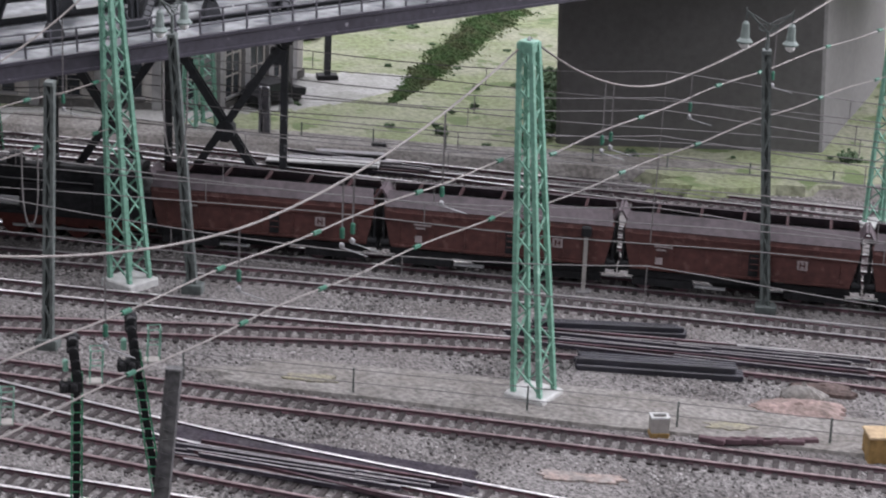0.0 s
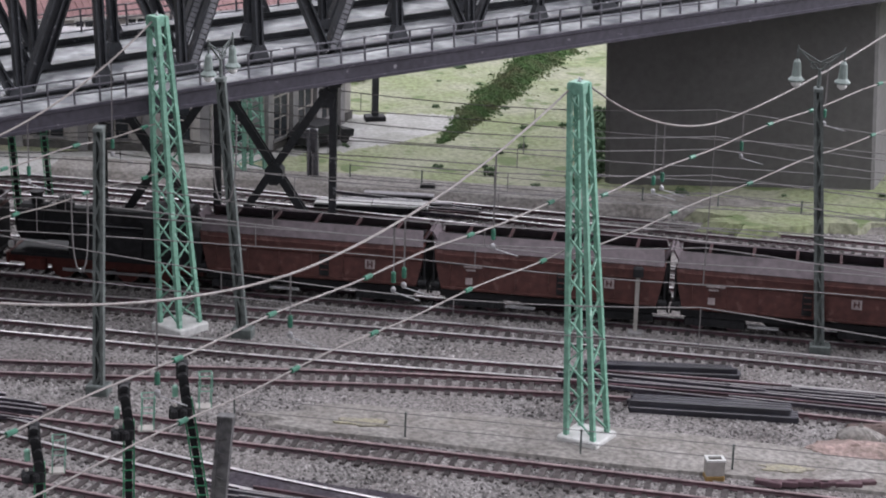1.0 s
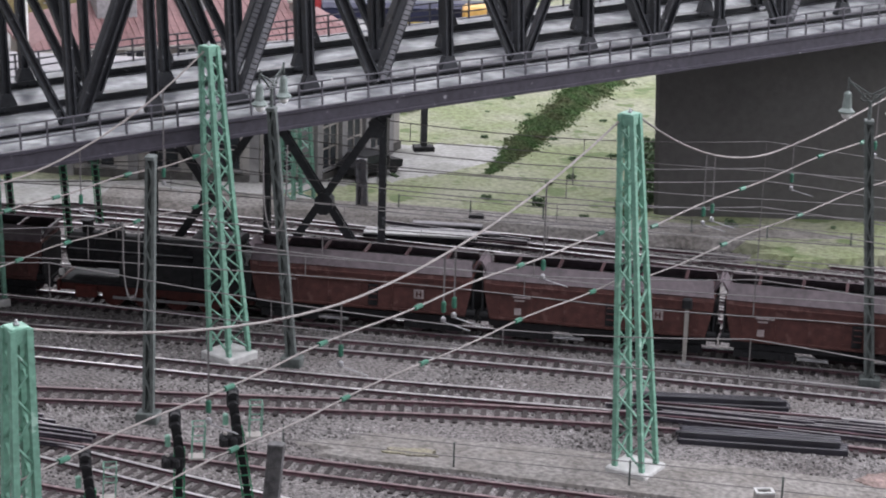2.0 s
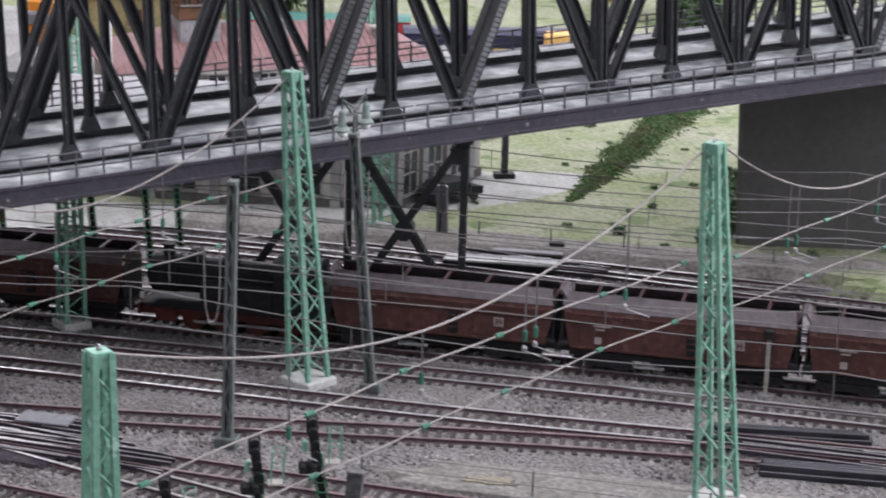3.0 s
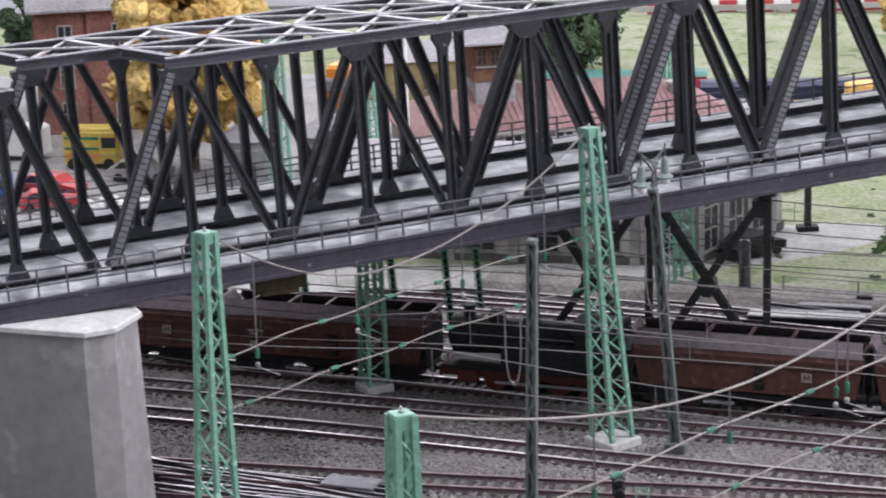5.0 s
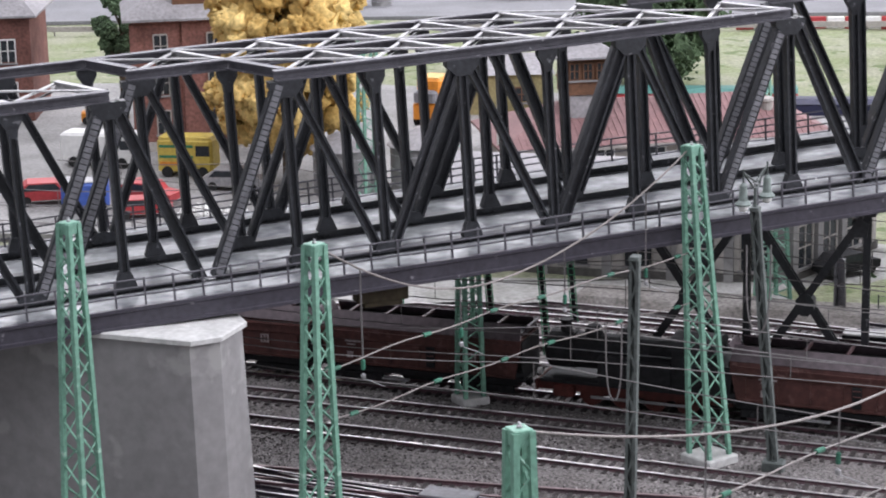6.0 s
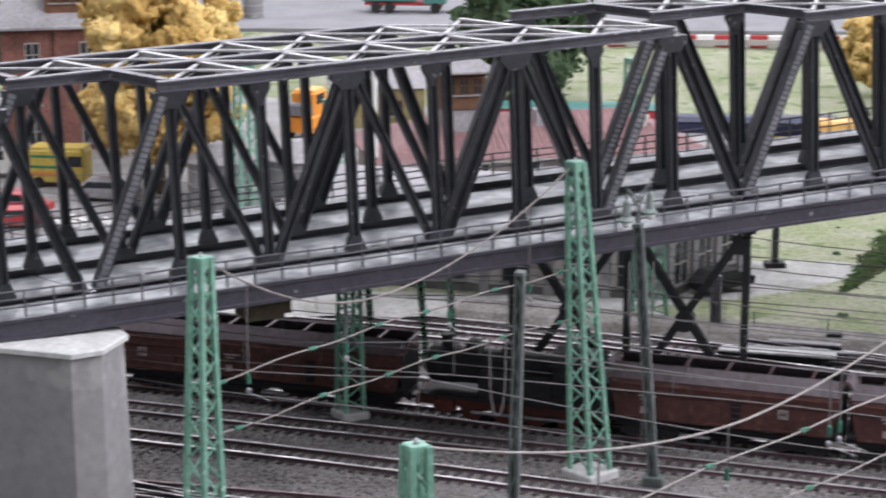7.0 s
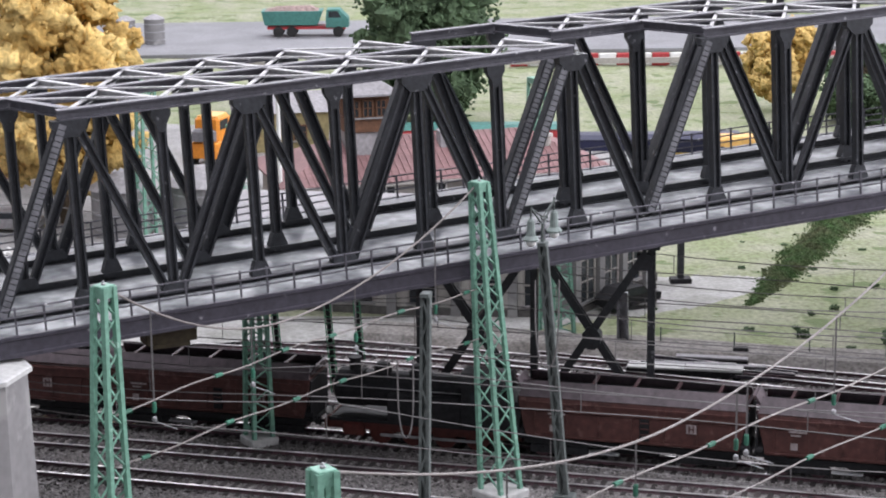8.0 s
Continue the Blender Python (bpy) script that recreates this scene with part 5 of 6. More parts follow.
for u, n, h in ((-6.4, 99.8, 2.6), (-3.6, 99.8, 2.7)):
    x, y, _ = along(u, n)
    root = thing("track_post", x, y, 0, TURN_U, "slim grey post with a small dark lamp", "post", "track posts")
    part("pole", Mesh().bar((0, 0, GZ), (0, 0, h), 0.2, 0.16, (0, 1, 0)), WALLGREY, root)
    part("lamp_box", Mesh().chamfer(-0.25, 0.25, -0.2, 0.2, h, h + 0.5, 0.08), BLACK, root, "dark lamp box")
    part("foot", Mesh().chamfer(-0.35, 0.35, -0.3, 0.3, GZ - 0.05, GZ + 0.15, 0.04), CONCRETE, root)
for i, (x, y) in enumerate(((-3.4, 112.2), (-2.0, 114.6))):
    root = thing("track_sign", x, y, 0, -8, "small plain grey plate beside a signal post", "sign", "track signs")
    part("plate", Mesh().chamfer(-0.4, 0.4, -0.04, 0.04, 0.35, 1.1, 0.03), WALLGREY, root)
    part("stem", Mesh().bar((0, 0.06, GZ), (0, 0.06, 1.0), 0.08, 0.08, (0, 1, 0)), GREYGREEN, root)

# red-roofed hut close to the camera's side of the yard
root = thing("red_hut", -11.0, 82.1, 0, 14, "small hut with a bright red sheet roof", "hut")
part("wall", Mesh().box(-1.6, 1.6, -1.1, 1.1, GZ - 0.1, 1.2), WALLGREY, root)
part("roof", Mesh().loft([[(x, -1.4, 1.15), (x, 0, 1.85), (x, 1.4, 1.15), (x, 1.4, 1.05), (x, 0, 1.72), (x, -1.4, 1.05)] for x in (-1.9, 1.9)]), RED, root, "bright red roof")

m = Mesh()
pts, ns = [], (119.6, 120.6, 122.0, 123.4, 124.4)
for n in ns:
    for i in range(60):
        u = -40 + i * 1.5
        x, y, _ = along(u, n + 0.7 * noise.noise((u * 0.2, n, 0)))
        pts.append((x, y, 0.34 * (1 if 120 < n < 124 else -0.6) + 0.04 * noise.noise((x, y, 0))))
m.add(pts, [(j * 60 + i, j * 60 + i + 1, (j + 1) * 60 + i + 1, (j + 1) * 60 + i) for j in range(4) for i in range(59)])
solid("dirt_path", m, SAND, "grey dirt path between yard and meadow", "path", kind="structure")

# ---- thin fence along the sand and meadow ----


def thin_fence(points, h, step, label):
    root = thing("wire_fence", 0, 0, 0, 0, label, "fence", "wire fences")
    pts = [Vector(along(*p, GZ)) for p in points]
    for k in range(len(pts) - 1):
        d = pts[k + 1] - pts[k]
        cnt = max(int(d.length / step), 1)
        for i in range(cnt + (k == len(pts) - 2)):
            p = pts[k] + d * (i / cnt)
            part("fence_post", Mesh().bar(p, p + Vector((0, 0, h)), 0.07, 0.07, (0, 1, 0)), GREYGREEN, root)
    for f in (0.5, 0.95):
        part("fence_wire", Mesh().wire([p + Vector((0, 0, h * f)) for p in pts], 0.022, 4), THINWIRE, root)


thin_fence([(-20, 84.2), (-5, 83.6), (14, 82.6)], 1.3, 5.2, "thin dark wire fence along the sand path")
thin_fence([(-22, 122.6), (0, 121.4), (24, 119.4)], 1.4, 4.4, "thin wire fence along the meadow edge")

# ---- plants ----


def tuft_mesh(r, seed, mat, name, flat=0.75, count=60, size=0.3):
    """Clump of many small angular flakes with gaps between them."""
    rng = random.Random(seed)
    m = Mesh()
    for _ in range(count):
        d = Vector((rng.gauss(0, 1), rng.gauss(0, 1), rng.gauss(0, 1))).normalized()
        c = d * r * rng.uniform(0.35, 1.0)
        c.z *= flat
        a = Vector((rng.uniform(-1, 1), rng.uniform(-1, 1), rng.uniform(-1, 1))).normalized() * size * rng.uniform(0.6, 1.5)
        b = a.orthogonal().normalized() * size * rng.uniform(0.5, 1.2)
        n = a.cross(b).normalized() * size * rng.uniform(0.3, 0.8)
        m.add([c + a, c + b, c - a * 0.8, c - b, c + n, c - n], [(0, 1, 4), (1, 2, 4), (2, 3, 4), (3, 0, 4), (1, 0, 5), (2, 1, 5), (3, 2, 5), (0, 3, 5)])
    return m.data(name, mat)


def lump(m, rng, c, r, rows=9, cols=14):
    """A rough foam-like clump: a ball broken up by noise."""
    seed = rng.uniform(0, 50)
    pts = []
    for j in range(rows + 1):
        t = math.pi * j / rows
        for i in range(cols):
            a = 2 * math.pi * i / cols
            d = Vector((math.sin(t) * math.cos(a), math.sin(t) * math.sin(a), math.cos(t)))
            k = 0.8 + 0.6 * noise.noise(d * 1.7 + Vector((seed, 0, 0))) + 0.75 * abs(noise.noise(d * 3.4 + Vector((0, seed, 0)))) - 0.12 + 0.55 * noise.noise(d * 7.5 + Vector((0, 0, seed)))
            pts.append(c + d * r * k)
    m.add(pts, [(j * cols + i, j * cols + (i + 1) % cols, (j + 1) * cols + (i + 1) % cols, (j + 1) * cols + i) for j in range(rows) for i in range(cols)])


def leafy_tree(x, y, h, r, mat, label, seed, flake=0.34, clumps=34, low=0.35, z=0.0, foam=0):
    rng = random.Random(seed)
    root = thing("tree", x, y, z, rng.uniform(0, 360), label, "tree", "trees")
    trunk = Mesh()
    pts = [(0.25 * noise.noise((seed, k, 0)), 0.25 * noise.noise((seed, 0, k)), h * 0.8 * k / 6) for k in range(7)]
    for k in range(6):
        trunk.rod(pts[k], pts[k + 1], 0.42 * (1 - k / 7.5), 0.42 * (1 - (k + 1) / 7.5), 9)
    part("trunk", trunk, BARK, root)
    crown = Mesh()
    for c in range(clumps):
        a = c * 2.4 + rng.uniform(-0.4, 0.4)
        k = rng.uniform(low, 1.0)
        reach = r * (1 - ((k - (low + 1) / 2) / ((1 - low) / 1.75)) ** 2) ** 0.5 if abs(k - (low + 1) / 2) < (1 - low) / 1.75 else 0.3
        reach *= rng.uniform(0.45, 1.0)
        p = Vector((math.cos(a) * reach, math.sin(a) * reach, h * k))
        part("limb", Mesh().rod((0, 0, h * max(k - 0.18, 0.15)), p, 0.12, 0.04, 5), BARK, root)
        cr = r * rng.uniform(0.26, 0.42)
        lump(crown, rng, p, cr * 0.85)
        if foam:
            for _ in range(foam):
                d = Vector((rng.gauss(0, 1), rng.gauss(0, 1), rng.gauss(0, 0.85))).normalized()
                lump(crown, rng, p + d * cr * rng.uniform(0.6, 1.0), cr * rng.uniform(0.26, 0.46), 10, 15)
        for _ in range(22 if foam else 110):
            d = Vector((rng.gauss(0, 1), rng.gauss(0, 1), rng.gauss(0, 0.85))).normalized()
            q = p + d * cr * rng.uniform(0.75, 1.12)
            e = Vector((rng.uniform(-1, 1), rng.uniform(-1, 1), rng.uniform(-1, 1))).normalized() * flake * rng.uniform(0.7, 1.7)
            f = e.orthogonal().normalized() * flake * rng.uniform(0.6, 1.3)
            n = e.cross(f).normalized() * flake * rng.uniform(0.4, 0.9)
            crown.add([q + e, q + f, q - e * 0.8, q - f, q + n, q - n], [(0, 1, 4), (1, 2, 4), (2, 3, 4), (3, 0, 4), (1, 0, 5), (2, 1, 5), (3, 2, 5), (0, 3, 5)])
    leaves = part("crown", crown, mat, root)
    if foam:
        smooth(leaves.data)
    tagged(leaves, kind="stuff")
    return root


leafy_tree(-22.0, 159, 17.5, 5.3, LEAFGOLD, "tall autumn-yellow broadleaf tree beside the street", 3, 0.2, 60, 0.22, foam=11)
leafy_tree(7.4, 201, 14.5, 6.8, LEAFGREEN, "dark green round-headed tree behind the red roof", 5, 0.26, 42, 0.2)
leafy_tree(41.6, 205, 8.2, 3.4, LEAFGOLD, "small ochre autumn tree by the road", 7, 0.2, 30, 0.25, foam=10)
leafy_tree(47.6, 196, 7.0, 3.6, LEAFGREEN, "dark green bushy tree near the bridge end", 9, 0.24, 30, 0.1)
leafy_tree(-39.7, 186, 11.5, 1.9, LEAFGREEN, "slim green tree beside the brick house", 11, 0.2, 24, 0.45)

bush = tuft_mesh(1.0, 2, LEAFGREEN, "shrub", 0.7, 90, 0.2)
BANK = material("brown_green_scrub", (0.058, 0.105, 0.036), 0.95, vary=0.4, grain=0.3, patch=2.2, tint=(0.088, 0.098, 0.05))
rng = random.Random(21)
scrub = Mesh()
BANKLINE = [(24.1, 132.5, 0.4), (26.5, 137.2, 1.3), (28.9, 141.8, 2.0), (32.2, 148.6, 2.3), (35.4, 155.2, 2.5), (38.2, 160.0, 2.6)]
for i in range(19000):
    k = rng.random() ** 0.7 * (len(BANKLINE) - 1.001)
    (x0, y0, w0), (x1, y1, w1) = BANKLINE[int(k)], BANKLINE[int(k) + 1]
    f = k - int(k)
    width = (w0 + (w1 - w0) * f) * (1 + 0.4 * noise.noise((k * 2.1, 3, 1)) + 0.3 * noise.noise((k * 6, 5, 1)))
    off = max(-0.95, min(0.95, rng.gauss(0, 0.30) + 0.15 * noise.noise((k * 2, 9, 1))))
    side = Vector((-(y1 - y0), x1 - x0, 0)).normalized() * off * width
    x, y = x0 + (x1 - x0) * f + side.x, y0 + (y1 - y0) * f + side.y
    bushy = 0.6 + 0.9 * abs(noise.noise((x * 0.7, y * 0.7, 4)))
    z = meadow_height(x, y) + max(0, 1 - abs(off) * 1.7) * (0.15 + 0.2 * k) * bushy * rng.random() ** 0.6
    s = rng.uniform(0.06, 0.15)
    a, b = Vector((rng.uniform(-1, 1), rng.uniform(-1, 1), rng.uniform(-1, 1))) * s, Vector((rng.uniform(-1, 1), rng.uniform(-1, 1), rng.uniform(-0.5, 1))) * s
    c = Vector((x, y, z))
    n = Vector((0, 0, s))
    scrub.add([c + a, c + b, c - a, c - b, c + n], [(0, 1, 4), (1, 2, 4), (2, 3, 4), (3, 0, 4), (0, 3, 2, 1)])
solid("scrub_bank", scrub, BANK, "strip of dark green and brown scrub across the meadow", "shrubs", kind="stuff")
for i in range(46):
    u, n = rng.uniform(-24, 20), 123 + rng.random() ** 1.5 * 34
    x, y, _ = along(u, n)
    ob = new("shrub", bush)
    s = rng.uniform(0.16, 0.42) * (1.5 if i % 9 == 0 else 1)
    ob.matrix_basis = pose(x * K, y * K, 0.06 * K, 0, 0, rng.uniform(0, 360)) @ Matrix.Diagonal((s, s, s * 0.8, 1))
    tagged(ob, "small dark green moss shrub on the meadow", "shrub", "meadow shrubs")
for x, y, s in ((25.9, 124.6, 0.5), (30.9, 122.6, 0.9), (32.2, 124.4, 1.2), (33.0, 126.2, 1.3), (33.4, 128.4, 1.2), (34.2, 130.6, 1.3), (34.6, 133.0, 1.1), (35.4, 135.6, 1.2), (36.2, 138.4, 1.0), (49.8, 117.4, 0.8), (36.5, 119.0, 0.5)):
    ob = new("shrub", bush)
    ob.matrix_basis = pose(x * K, y * K, 0.2 * K, 0, 0, rng.uniform(0, 360)) @ Matrix.Diagonal((s, s, s, 1))
    tagged(ob, "dark green shrub beside the concrete pier", "shrub", "meadow shrubs")
for x, y, s in ((-27.6, 147.6, 1.0), (-25.9, 147.4, 1.1), (-24.3, 147.8, 0.9), (-26.8, 148.6, 0.9)):
    ob = new("shrub", tuft_mesh(1.0, int(s * 10), WHITE, "pale_shrub", 0.6, 90, 0.22))
    ob.matrix_basis = pose(x * K, y * K, 0.75 * K) @ Matrix.Diagonal((s, s, s, 1))
    tagged(ob, "white blossoming low shrub behind the bridge", "shrub", "blossoming shrubs")

# ---- street, road and barrier behind ----


def strip(name, pts, z, mat, label):
    m = Mesh()
    m.loft([[(x0, y0, z - 0.4), (x1, y1, z - 0.4), (x1, y1, z), (x0, y0, z)] for x0, y0, x1, y1 in pts])
    return solid(name, m, mat, label, "road", kind="structure")


strip("road_far", [(-150, 246, -150, 276), (-20, 247, -24, 277), (60, 244, 64, 274), (110, 240, 112, 270)], 0.95, ASPHALT, "grey far road behind a red and white barrier")
strip("yard_pavement", [(-90, 148, -90, 205), (-30, 142, -26, 205), (-8, 143, 0, 196), (22, 150, 24, 186)], 0.62, PAVING, "pale dusty yard pavement behind the bridge")


def meadow_path():
    """A gravel path that lies on the meadow, with ragged edges that run out into the grass."""
    edge = [(-19, 126.6, -19, 132.5), (9, 127.0, 10, 132.5), (13, 128.6, 14, 137), (17.3, 129.8, 18, 141.5), (21.3, 132.2, 22.5, 141.5), (24.5, 134.8, 25.5, 140.5), (27.5, 137, 28, 139.5)]
    m, cols, rows = Mesh(), 90, 10
    pts = []
    for i in range(cols + 1):
        k = i / cols * (len(edge) - 1)
        j = min(int(k), len(edge) - 2)
        x0, y0, x1, y1 = (p + (q - p) * (k - j) for p, q in zip(edge[j], edge[j + 1]))
        wob0, wob1 = (0.09 * noise.noise((i * 0.31, c, 2)) + 0.05 * noise.noise((i * 1.1, c, 7)) for c in (0.0, 9.0))
        for r in range(rows + 1):
            f = wob0 + (1 + wob1 - wob0) * r / rows
            x, y = x0 + (x1 - x0) * f, y0 + (y1 - y0) * f
            rim = r in (0, rows) or i in (0, cols)
            pts.append((x, y, meadow_height(x, y) + (-0.12 if rim else 0.05)))
    w = rows + 1
    m.add(pts, [(i * w + r, (i + 1) * w + r, (i + 1) * w + r + 1, i * w + r + 1) for i in range(cols) for r in range(rows)])
    return smooth(solid("station_path", m, PATHGREY, "grey gravel path in front of the station", "road", kind="structure").data)


meadow_path()

root = thing("road_barrier", 0, 0, 0, 0, "low road barrier striped in red and white", "barrier")
for i in range(34):
    x0 = 18 + i * 1.95
    y0 = 236.6 - 0.055 * x0
    part("segment", Mesh().chamfer(x0, x0 + 1.92, y0 - 0.2, y0 + 0.2, 0.5, 1.9, 0.08), (RED, WHITE)[i % 2], root, ("red", "white")[i % 2] + " barrier block")
root = thing("guard_rail", 0, 0, 0, 0, "grey steel guard rail along the far road", "guard rail")
part("rail", Mesh().sweep((-90, 240, 1.2), (90, 231, 1.2), [(-0.1, -0.3), (0.1, -0.3), (0.1, 0.3), (-0.1, 0.3)]), WALLGREY, root)
for i in range(30):
    x = -88 + i * 6
    y = 240 - 9 * (x + 90) / 180
    part("stem", Mesh().bar((x, y + 0.3, 0.4), (x, y + 0.3, 1.4), 0.16, 0.16, (0, 1, 0)), WALLGREY, root)


def tipper(x, y, z, turn, s, label, cab=TEALPAINT, bed=TEALPAINT, load=True):
    root = thing("tipper_truck", x, y, z, turn, label, "truck")
    q = lambda *v: [c * s for c in v]
    part("chassis", Mesh().chamfer(*q(-4, 3.6, -0.9, 0.9, 0.7, 1.0), 0.05), RED, root, "red chassis")
    part("tipper_bed", Mesh().loft([[(-4.2 * s, -1.2 * s, 1.15 * s), (0.9 * s, -1.2 * s, 1.15 * s), (0.9 * s, 1.2 * s, 1.15 * s), (-4.2 * s, 1.2 * s, 1.15 * s)],
                                    [(-4.5 * s, -1.3 * s, 2.5 * s), (1.4 * s, -1.3 * s, 2.5 * s), (1.4 * s, 1.3 * s, 2.5 * s), (-4.5 * s, 1.3 * s, 2.5 * s)]]), bed, root)
    if load:
        part("load", Mesh().loft([[(-4.2 * s, -1.1 * s, 2.5 * s), (1.0 * s, -1.1 * s, 2.5 * s), (1.0 * s, 1.1 * s, 2.5 * s), (-4.2 * s, 1.1 * s, 2.5 * s)], [(-3.0 * s, -0.5 * s, 2.85 * s), (0.2 * s, -0.5 * s, 2.9 * s), (0.2 * s, 0.5 * s, 2.9 * s), (-3.0 * s, 0.5 * s, 2.85 * s)]]), CLAY, root, "pinkish gravel load")
    part("cab", Mesh().loft([[(1.7 * s, -1.15 * s, 0.9 * s), (3.9 * s, -1.15 * s, 0.9 * s), (3.9 * s, 1.15 * s, 0.9 * s), (1.7 * s, 1.15 * s, 0.9 * s)], [(1.7 * s, -1.15 * s, 1.75 * s), (3.9 * s, -1.1 * s, 1.7 * s), (3.9 * s, 1.1 * s, 1.7 * s), (1.7 * s, 1.15 * s, 1.75 * s)], [(1.8 * s, -1.0 * s, 2.6 * s), (3.0 * s, -1.0 * s, 2.6 * s), (3.0 * s, 1.0 * s, 2.6 * s), (1.8 * s, 1.0 * s, 2.6 * s)]]), cab, root)
    part("window", Mesh().loft([[(1.95 * s, yy * s, 1.85 * s), (3.2 * s, yy * s, 1.85 * s), (2.9 * s, yy * 0.95 * s, 2.45 * s), (2.0 * s, yy * 0.95 * s, 2.45 * s)] for yy in (-1.13, 1.13)]), GLASS, root, "dark cab window")
    for wx in (-2.9, -1.6, 2.9):
        for wy in (-1.0, 1.0):
            part("wheel", Mesh().rod((wx * s, wy * s - 0.16 * s, 0.5 * s), (wx * s, wy * s + 0.16 * s, 0.5 * s), 0.52 * s, n=14), TYRE, root)
    return root


tipper(-4.2, 262, 0.95, -4, 1.25, "teal tipper truck with a red chassis and a pink gravel load")


def car(x, y, z, turn, mat, label, s=1.0, kind="car"):
    root = thing(kind, x, y, z, turn, label, "vehicle", "parked vehicles")
    sec = [(-2.1, 0.35), (2.1, 0.35), (2.15, 0.8), (1.1, 0.95), (0.6, 1.45), (-1.2, 1.48), (-1.9, 0.98), (-2.15, 0.85)]
    part("body", Mesh().loft([[(px * s, w * s, pz * s) for px, pz in sec] for w in (-0.85, 0.85)]), mat, root)
    part("window", Mesh().loft([[(px * s, w * s, pz * s) for px, pz in [(-1.6, 0.98), (0.85, 0.98), (0.5, 1.38), (-1.15, 1.40)]] for w in (-0.87, 0.87)]), GLASS, root, "dark side windows")
    for wx in (-1.35, 1.35):
        for wy in (-0.8, 0.8):
            part("wheel", Mesh().rod((wx * s, (wy - 0.1) * s, 0.32 * s), (wx * s, (wy + 0.1) * s, 0.32 * s), 0.33 * s, n=12), TYRE, root)
    return root


def van(x, y, z, turn, mat, label, l=5.0, w=2.1, h=2.6, roof=None, bands=()):
    root = thing("van", x, y, z, turn, label, "vehicle", "parked vehicles")
    part("body", Mesh().chamfer(-l / 2, l / 2, -w / 2, w / 2, 0.45, h, 0.22), mat, root)
    if roof:
        part("roof", Mesh().chamfer(-l / 2 + 0.1, l / 2 - 0.1, -w / 2 + 0.1, w / 2 - 0.1, h, h + 0.12, 0.1), roof, root)
    part("window", Mesh().box(l / 2 - 1.3, l / 2 - 0.2, -w / 2 - 0.02, w / 2 + 0.02, h * 0.55, h * 0.82), GLASS, root, "dark cab window")
    for z0, z1, bm in bands:
        part("stripe", Mesh().box(-l / 2 + 0.2, l / 2 - 1.5, -w / 2 - 0.03, w / 2 + 0.03, z0, z1), bm, root, "painted stripe")
    for wx in (-l * 0.32, l * 0.32):
        for wy in (-w / 2, w / 2):
            part("wheel", Mesh().rod((wx, wy - 0.12, 0.42), (wx, wy + 0.12, 0.42), 0.43, n=12), TYRE, root)
    return root


YZ = 0.62
van(-30.0, 162.0, YZ, -8, YELLOW, "yellow delivery van with dark green and red stripes", 4.4, 2.2, 3.0, YELLOW, ((1.5, 1.7, DKGREEN), (2.3, 2.5, DKGREEN), (0.9, 1.2, ORANGE)))
van(-37.5, 166, YZ, -12, WHITE, "white panel van parked behind the bridge", 6.4, 2.3, 2.7)
van(-35.5, 150.0, YZ, 10, BLUE, "blue covered lorry body with a pale roof", 3.4, 2.2, 2.2, SHINY)
car(-38.9, 152.5, YZ, 15, RED, "red car parked behind the bridge", 1.15)
car(-31.4, 152.2, YZ, -20, RED, "red car parked behind the bridge", 1.1)
car(-30.9, 147.9, YZ, 12, RED, "red car parked behind the bridge", 0.95)
car(-25.7, 156.6, YZ, -6, SHINY, "silver car parked behind the bridge", 1.1)
car(16.4, 132.3, 0.1, 37, BLACK, "black car parked at the station", 1.0)
van(33.0, 181, 0.6, -6, PALEORANGE, "orange-yellow loader body on the meadow", 5.2, 2.2, 1.6)
root = thing("forklift", -41.9, 184, YZ, 10, "orange forklift with a black guard frame", "forklift")
part("body", Mesh().chamfer(-1.2, 1.0, -0.6, 0.6, 0.3, 1.1, 0.12), ORANGE, root)
cage = Mesh()
for x in (-0.7, 0.8):
    for y in (-0.55, 0.55):
        cage.bar((x, y, 1.0), (x * 0.9, y, 2.3), 0.1, 0.1, (0, 1, 0))
cage.box(-0.75, 0.8, -0.6, 0.6, 2.3, 2.38)
part("guard", cage, BLACK, root, "black overhead guard")
part("mast", Mesh().bar((1.15, -0.3, 0.1), (1.15, -0.3, 2.9), 0.12, 0.14, (0, 1, 0)).bar((1.15, 0.3, 0.1), (1.15, 0.3, 2.9), 0.12, 0.14, (0, 1, 0)), BLACK, root)
for x in (-0.8, 0.7):
    for y in (-0.55, 0.55):
        part("wheel", Mesh().rod((x, y - 0.1, 0.34), (x, y + 0.1, 0.34), 0.34, n=12), TYRE, root)

root = thing("mobile_crane", -12.05, 182.5, YZ, 70, "orange mobile crane with a pale roof", "crane")
part("body", Mesh().chamfer(-2.2, 2.2, -1.2, 1.2, 0.6, 2.0, 0.15), ORANGE, root)
part("cab", Mesh().chamfer(-1.5, 1.3, -1.1, 1.1, 2.0, 4.0, 0.2), ORANGE, root)
part("cab_roof", Mesh().chamfer(-1.3, 1.1, -0.9, 0.9, 4.0, 4.12, 0.06), PALEORANGE, root, "pale orange roof")
for y in (-1.12, 1.12):
    part("cab_window", Mesh().box(-1.1, 0.6, *sorted((y, y * 0.97)), 2.9, 3.7), GLASS, root, "dark cab window")
part("counterweight", Mesh().chamfer(-2.5, -1.5, -1.0, 1.0, 2.1, 3.1, 0.2), BATTEN, root, "grey rear weight")
for x in (-1.4, 1.4):
    for y in (-1.1, 1.1):
        part("wheel", Mesh().rod((x, y - 0.15, 0.55), (x, y + 0.15, 0.55), 0.55, n=12), TYRE, root)


